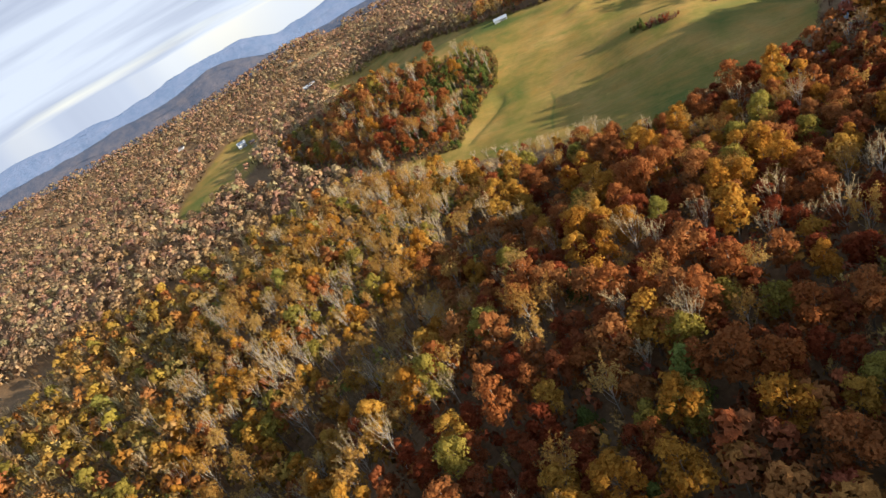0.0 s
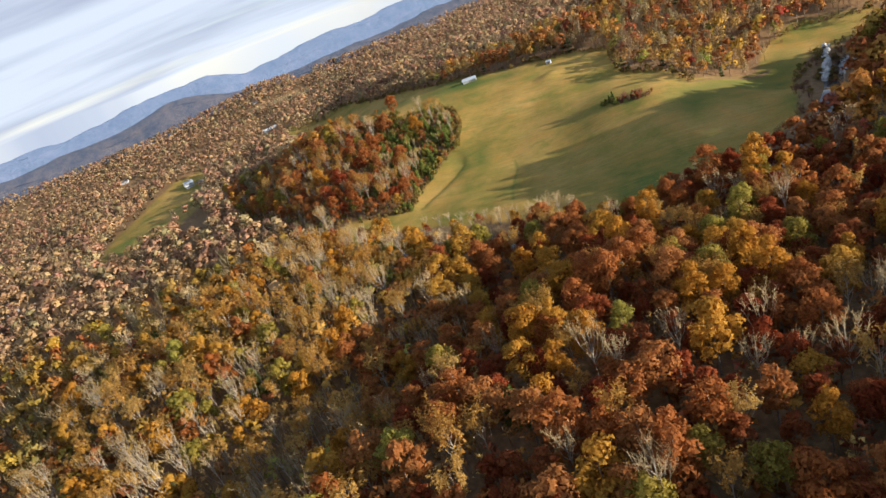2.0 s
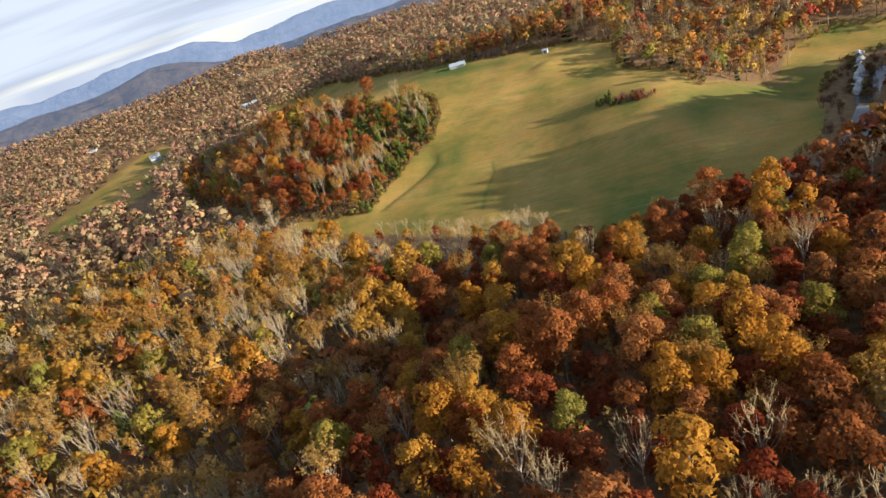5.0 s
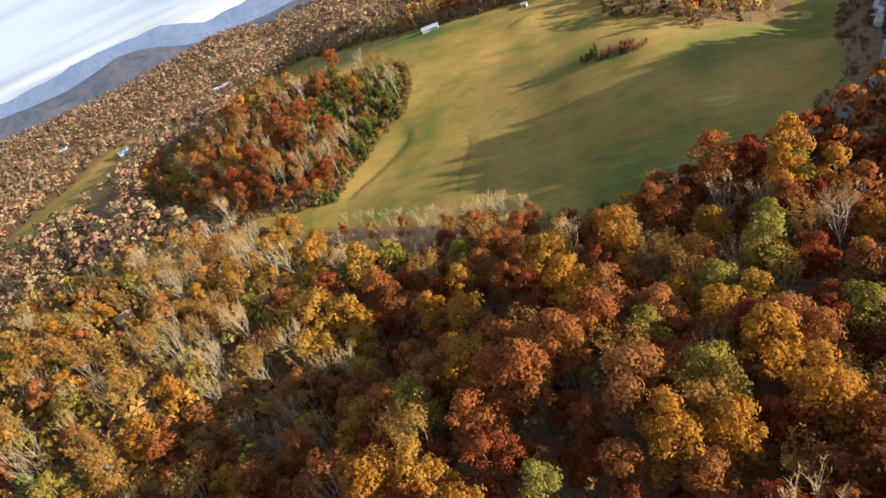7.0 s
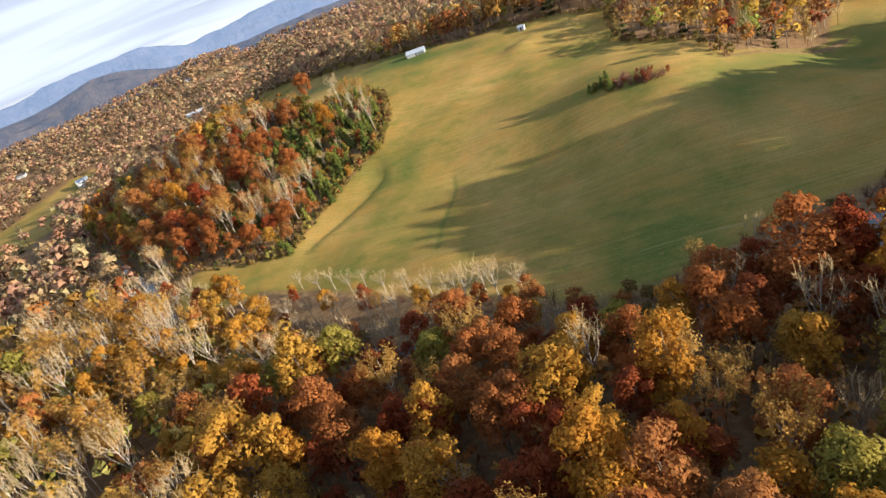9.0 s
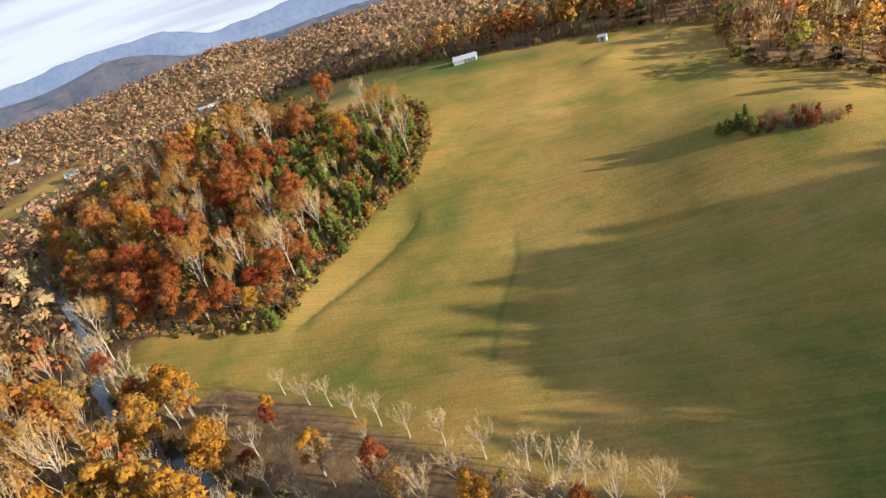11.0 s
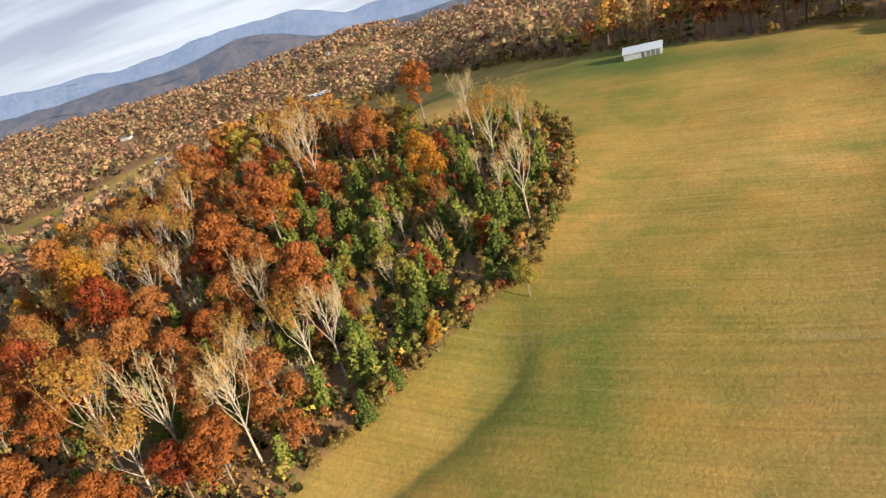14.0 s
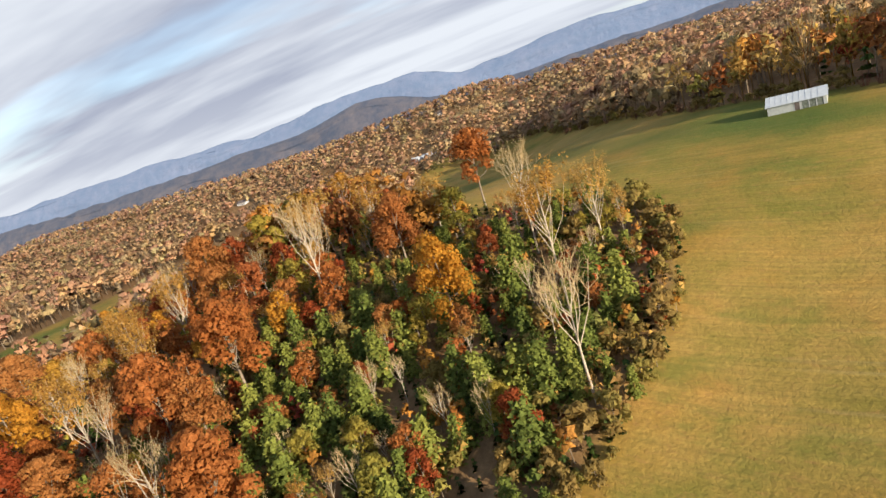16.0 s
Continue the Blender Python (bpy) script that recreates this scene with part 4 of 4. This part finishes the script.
# the thicket in the middle of the field
for _ in range(72):
    a, q = rng.uniform(0, 6.28), math.sqrt(rng.random())
    u, v = math.cos(a) * q * 16, math.sin(a) * q * 6.0
    x, y = 184 + u * 0.72 + v * 0.69, 288 - u * 0.69 + v * 0.72
    kind = "evergreen_tree" if u < -4 and rng.random() < 0.4 else ("shrub" if u < -6 else "rust_tree" if rng.random() < 0.3 else "brush_clump")
    plant(kind, x, y, rng.uniform(0.35, 0.62) if kind == "evergreen_tree" else rng.uniform(0.12, 0.2) if kind == "rust_tree" else rng.uniform(0.5, 0.95))

# far woods behind the field and across the valley
fx, fy = scatter(-430, 560, 285, 690, 7.4)
ok = free(fx, fy) & ((away(fx, fy, WOOD_EDGE, True) > 11) | (fx < -30)) & ((fy > 338) | (fx > 120)) & ~inside(fx, fy, south) & (np.abs(fx) < 150 + (fy + 80) * 0.66)
mid, far = [], []
PALE = {"tan_tree": 1.2, "golden_tree": 0.5, "orange_tree": 0.8, "rust_tree": 0.45, "olive_tree": 0.6, "bare_tree": 1.0, "evergreen_tree": 0.45}
for x, y in zip(fx[ok], fy[ok]):
    edge_wood = x > 120 and y < 520
    kind = pick({"orange_tree": 0.6, "rust_tree": 0.85, "golden_tree": 0.3, "tan_tree": 0.9, "bare_tree": 1.1, "olive_tree": 0.2, "evergreen_tree": 0.3} if edge_wood else PALE)
    (mid if edge_wood else far).append((kind, x, y, rng.uniform(0.52, 0.95) * (1.25 if 185 < x < 250 and 375 < y < 450 else 1.0)))
woods("woods_behind_the_field", mid, 135, 1.5, "autumn hardwoods along the far edge of the field")
# valley and slope woods carry painted haze through their pale share
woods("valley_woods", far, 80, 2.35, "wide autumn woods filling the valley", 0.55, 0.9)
sx, sy = scatter(-640, 760, 690, 985, 6.6)
ok = (np.abs(sx) < 150 + (sy + 80) * 0.62)
for cx, cy, r in HOMES:
    ok &= np.hypot(sx - cx, sy - cy) > r
ok &= ~inside(sx, sy, YARD) & ~inside(sx, sy, STUBBLE)
slope = [(pick(PALE), x, y, rng.uniform(0.5, 0.72)) for x, y in zip(sx[ok], sy[ok]) if drift(x, y, 45, 5.5) < 0.45]
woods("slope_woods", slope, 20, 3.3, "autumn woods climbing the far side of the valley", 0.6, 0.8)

bx, by = scatter(-330, 205, -190, -40, 9.0)
woods("woods_on_the_near_slope", [(hill_kind(x, y), x, y, rng.uniform(0.72, 1.05)) for x, y in zip(bx, by)], 48, 3.0, "autumn hardwoods on the hillside below the start")


# ---- buildings ----
def part(name, bm, mat, parent, label=""):
    """One mesh under a thing or a part."""
    me = bpy.data.meshes.new(name)
    bm.to_mesh(me)
    bm.free()
    me.materials.append(mat)
    ob = new(name, me)
    ob.parent = parent
    if label:
        ob["label"] = label
    return ob


def block(x0, x1, y0, y1, z0, z1, bevel=0.0):
    bm = bmesh.new()
    bmesh.ops.create_cube(bm, size=1, matrix=Matrix.Translation(((x0 + x1) / 2, (y0 + y1) / 2, (z0 + z1) / 2)) @ Matrix.Diagonal((x1 - x0, y1 - y0, z1 - z0, 1)))
    if bevel:
        bmesh.ops.bevel(bm, geom=bm.edges[:], offset=bevel, segments=1, affect="EDGES")
    return bm


def gabled(name, x, y, turn, long, deep, eave, ridge, wall_mat, roof_mat, label, category, windows=3, storeys=1, doors=1, bays=0, chimney=False):
    """A gabled building: walls, gables, roof slopes, doors and windows. Its long side faces -y."""
    root = tagged(new(name), label, category)
    spots = [ground_at(x + math.cos(turn) * a - math.sin(turn) * b, y + math.sin(turn) * a + math.cos(turn) * b) for a in (-long / 2, long / 2) for b in (-deep / 2, deep / 2)]
    root.matrix_world = Matrix.Translation((x, y, min(spots))) @ Matrix.Rotation(turn, 4, "Z")
    L, D, t = long / 2, deep / 2, 0.2
    base = -0.3
    part("wall", block(-L, L, -D, -D + t, base, eave), wall_mat, root)
    part("wall", block(-L, L, D - t, D, base, eave), wall_mat, root)
    for s in (-1, 1):
        bm = bmesh.new()
        a = [bm.verts.new((s * L - s * 0.003, p, q)) for p, q in ((-D + t, base), (D - t, base), (D - t, eave), (0, ridge - 0.12), (-D + t, eave))]
        b = [bm.verts.new((s * (L - t), v.co.y, v.co.z)) for v in a]
        bm.faces.new(a)
        bm.faces.new(b[::-1])
        for i in range(5):
            bm.faces.new((a[i], b[i], b[(i + 1) % 5], a[(i + 1) % 5]))
        bmesh.ops.recalc_face_normals(bm, faces=bm.faces[:])
        part("gable_wall", bm, wall_mat, root)
    drop = (ridge - eave) / D * 0.35
    for s in (-1, 1):
        bm = bmesh.new()
        o = 0.35
        pts = [(-L - o, 0, ridge), (L + o, 0, ridge), (L + o, s * (D + o), eave - drop), (-L - o, s * (D + o), eave - drop)]
        a = [bm.verts.new(p) for p in pts]
        b = [bm.verts.new((p[0], p[1], p[2] + 0.14)) for p in pts]
        bm.faces.new(a)
        bm.faces.new(b[::-1])
        for i in range(4):
            bm.faces.new((a[i], b[i], b[(i + 1) % 4], a[(i + 1) % 4]))
        bmesh.ops.recalc_face_normals(bm, faces=bm.faces[:])
        slope_part = part("roof_slope", bm, roof_mat, root)
        for k in range(int(long / 1.2)):
            rx = -L + 0.6 + k * 1.2
            bm = bmesh.new()
            q = [(rx, 0, ridge + 0.14), (rx + 0.08, 0, ridge + 0.14), (rx + 0.08, s * (D + o), eave - drop + 0.14), (rx, s * (D + o), eave - drop + 0.14)]
            lo, hi = [bm.verts.new(p) for p in q], [bm.verts.new((p[0], p[1], p[2] + 0.05)) for p in q]
            bm.faces.new(hi[::-1])
            for i in range(4):
                bm.faces.new((lo[i], hi[i], hi[(i + 1) % 4], lo[(i + 1) % 4]))
            bmesh.ops.recalc_face_normals(bm, faces=bm.faces[:])
            part("roof_seam", bm, roof_mat, slope_part)
    slots = windows + doors
    for st in range(storeys):
        for k in range(slots):
            cx = -L * (0.5 if bays else 1.0) * 0.9 + (k + 0.5) * 1.8 * L * (0.75 if bays else 1.0) / slots - (0.2 * L if bays else 0)
            z0 = st * 2.7
            if st == 0 and k == slots // 2 and doors:
                d = part("door", block(cx - 0.5, cx + 0.5, -D - 0.05, -D - 0.002, 0.05, 2.1), ROOF_DARK, root, "dark panelled door")
                part("door_frame", block(cx - 0.62, cx + 0.62, -D - 0.03, -D - 0.001, 0.0, 2.22), WHITE, d)
            else:
                w = part("window_frame", block(cx - 0.55, cx + 0.55, -D - 0.06, -D - 0.002, z0 + 0.9, z0 + 2.2), WHITE, root)
                part("pane", block(cx - 0.43, cx + 0.43, -D - 0.08, -D - 0.061, z0 + 1.02, z0 + 2.08), GLASS, w)
    # no opening is cut: each bay is a dark panel painted as shade
    for k in range(bays):
        cx = L * 0.30 + k * 1.5 * L * 0.42 / max(1, bays - 0.4)
        b = part("bay_shade_panel", block(cx - 0.6, cx + 0.6, -D - 0.04, -D - 0.003, 0.0, eave * 0.86), BAY, root, "dark panel painted as the shade inside a machinery bay")
        part("post", block(cx + 0.63, cx + 0.80, -D - 0.10, -D - 0.003, 0.0, eave), WHITE, b)
    if chimney:
        part("chimney", block(L * 0.4, L * 0.4 + 0.8, -0.4, 0.4, ridge - 1.2, ridge + 0.9, 0.03), ROCK, root)
    return root


gabled("barn", 144, 457, radians(-20), 11.8, 7, 2.1, 3.7, SIDING, ROOF_METAL, "white metal barn with pale roof and bays shown by dark panels", "barn", 0, 1, 1, 3)
gabled("shed", 197, 411, radians(-40), 3.6, 2.8, 2.3, 3.0, WHITE, ROOF_METAL, "small white shed at the field's top edge", "shed", 0, 1, 1)
gabled("farmhouse", -139, 670, radians(14), 10, 7.5, 4.9, 7.4, WHITE, WHITE, "white two-storey farmhouse on a mown lawn", "house", 4, 2, 1, chimney=True)
gabled("garage", -126, 664, radians(14), 7, 6, 2.6, 4.4, WOOD, ROOF_DARK, "tan timber garage beside the farmhouse", "garage", 1, 1, 1)
gabled("lodge", -52, 242, radians(30), 5.0, 4.4, 10.0, 12.5, WOOD, WOOD, "tall pine-board cabin rising among the trees", "cabin", 2, 3, 1)
for hx0, hy0, turn, long, text in ((-34, 754, 0.5, 20, "long low white building across the valley"), (-40, 876, 0.2, 8, "small white house across the valley"), (-273, 593, 0.5, 12, "white-roofed house among valley trees"),
                                   (-245, 442, 0.6, 11, "white trailer home among valley trees"), (-262, 456, 0.3, 8, "small white house among valley trees"), (-228, 791, -0.1, 9, "white house across the valley"),
                                   (92, 890, 0.4, 10, "white house on the far slope"), (131, 832, 0.3, 10, "white house on the far slope")):
    gabled("house", hx0, hy0, turn, long, 6.5, 2.7, 4.4, WHITE, WHITE if long > 10 else ROOF_DARK, text, "house", 3, 1, 1)
tagged(ribbon("road_deck", np.array([(-352, 428), (-330, 436), (-312, 442), (-296, 444)], float), 5, 2.6, GRAVEL), "pale straight road deck in the valley", "road", kind="structure")

# pale rock bluff above the river bend
def boulder(x, y, s):
    bm = bmesh.new()
    bmesh.ops.create_icosphere(bm, subdivisions=3, radius=1)
    seed = rng.uniform(0, 50)
    for v in bm.verts:
        q = noise.fractal(v.co * 1.7 + Vector((seed, 0, 0)), 0.8, 2.0, 4)
        v.co *= 1 + 0.35 * q
        v.co.z *= 0.9
    me = bpy.data.meshes.new("bluff_rock")
    bm.to_mesh(me)
    bm.free()
    me.materials.append(ROCK)
    ob = tagged(new("bluff_rock", me), "pale weathered limestone outcrop above the river", "rock")
    ob.matrix_world = Matrix.LocRotScale((x, y, ground_at(x, y) + s * 0.4), Euler((0, 0, rng.uniform(0, 6))), (s, s * rng.uniform(0.6, 0.9), s * rng.uniform(1.1, 1.9)))


for k in range(13):
    boulder(290 + k * 2.8 + rng.normal(0, 0.8), 246 + k * 2.5 + rng.normal(0, 1.0), rng.uniform(1.8, 3.0))
for k in range(44):
    plant("brush_clump" if k % 3 else "shrub", 286 + k * 0.9 + rng.normal(0, 3.0), 241 + k * 0.8 + rng.choice((-1, 1)) * rng.uniform(4.0, 8.0), rng.uniform(0.6, 1.2))
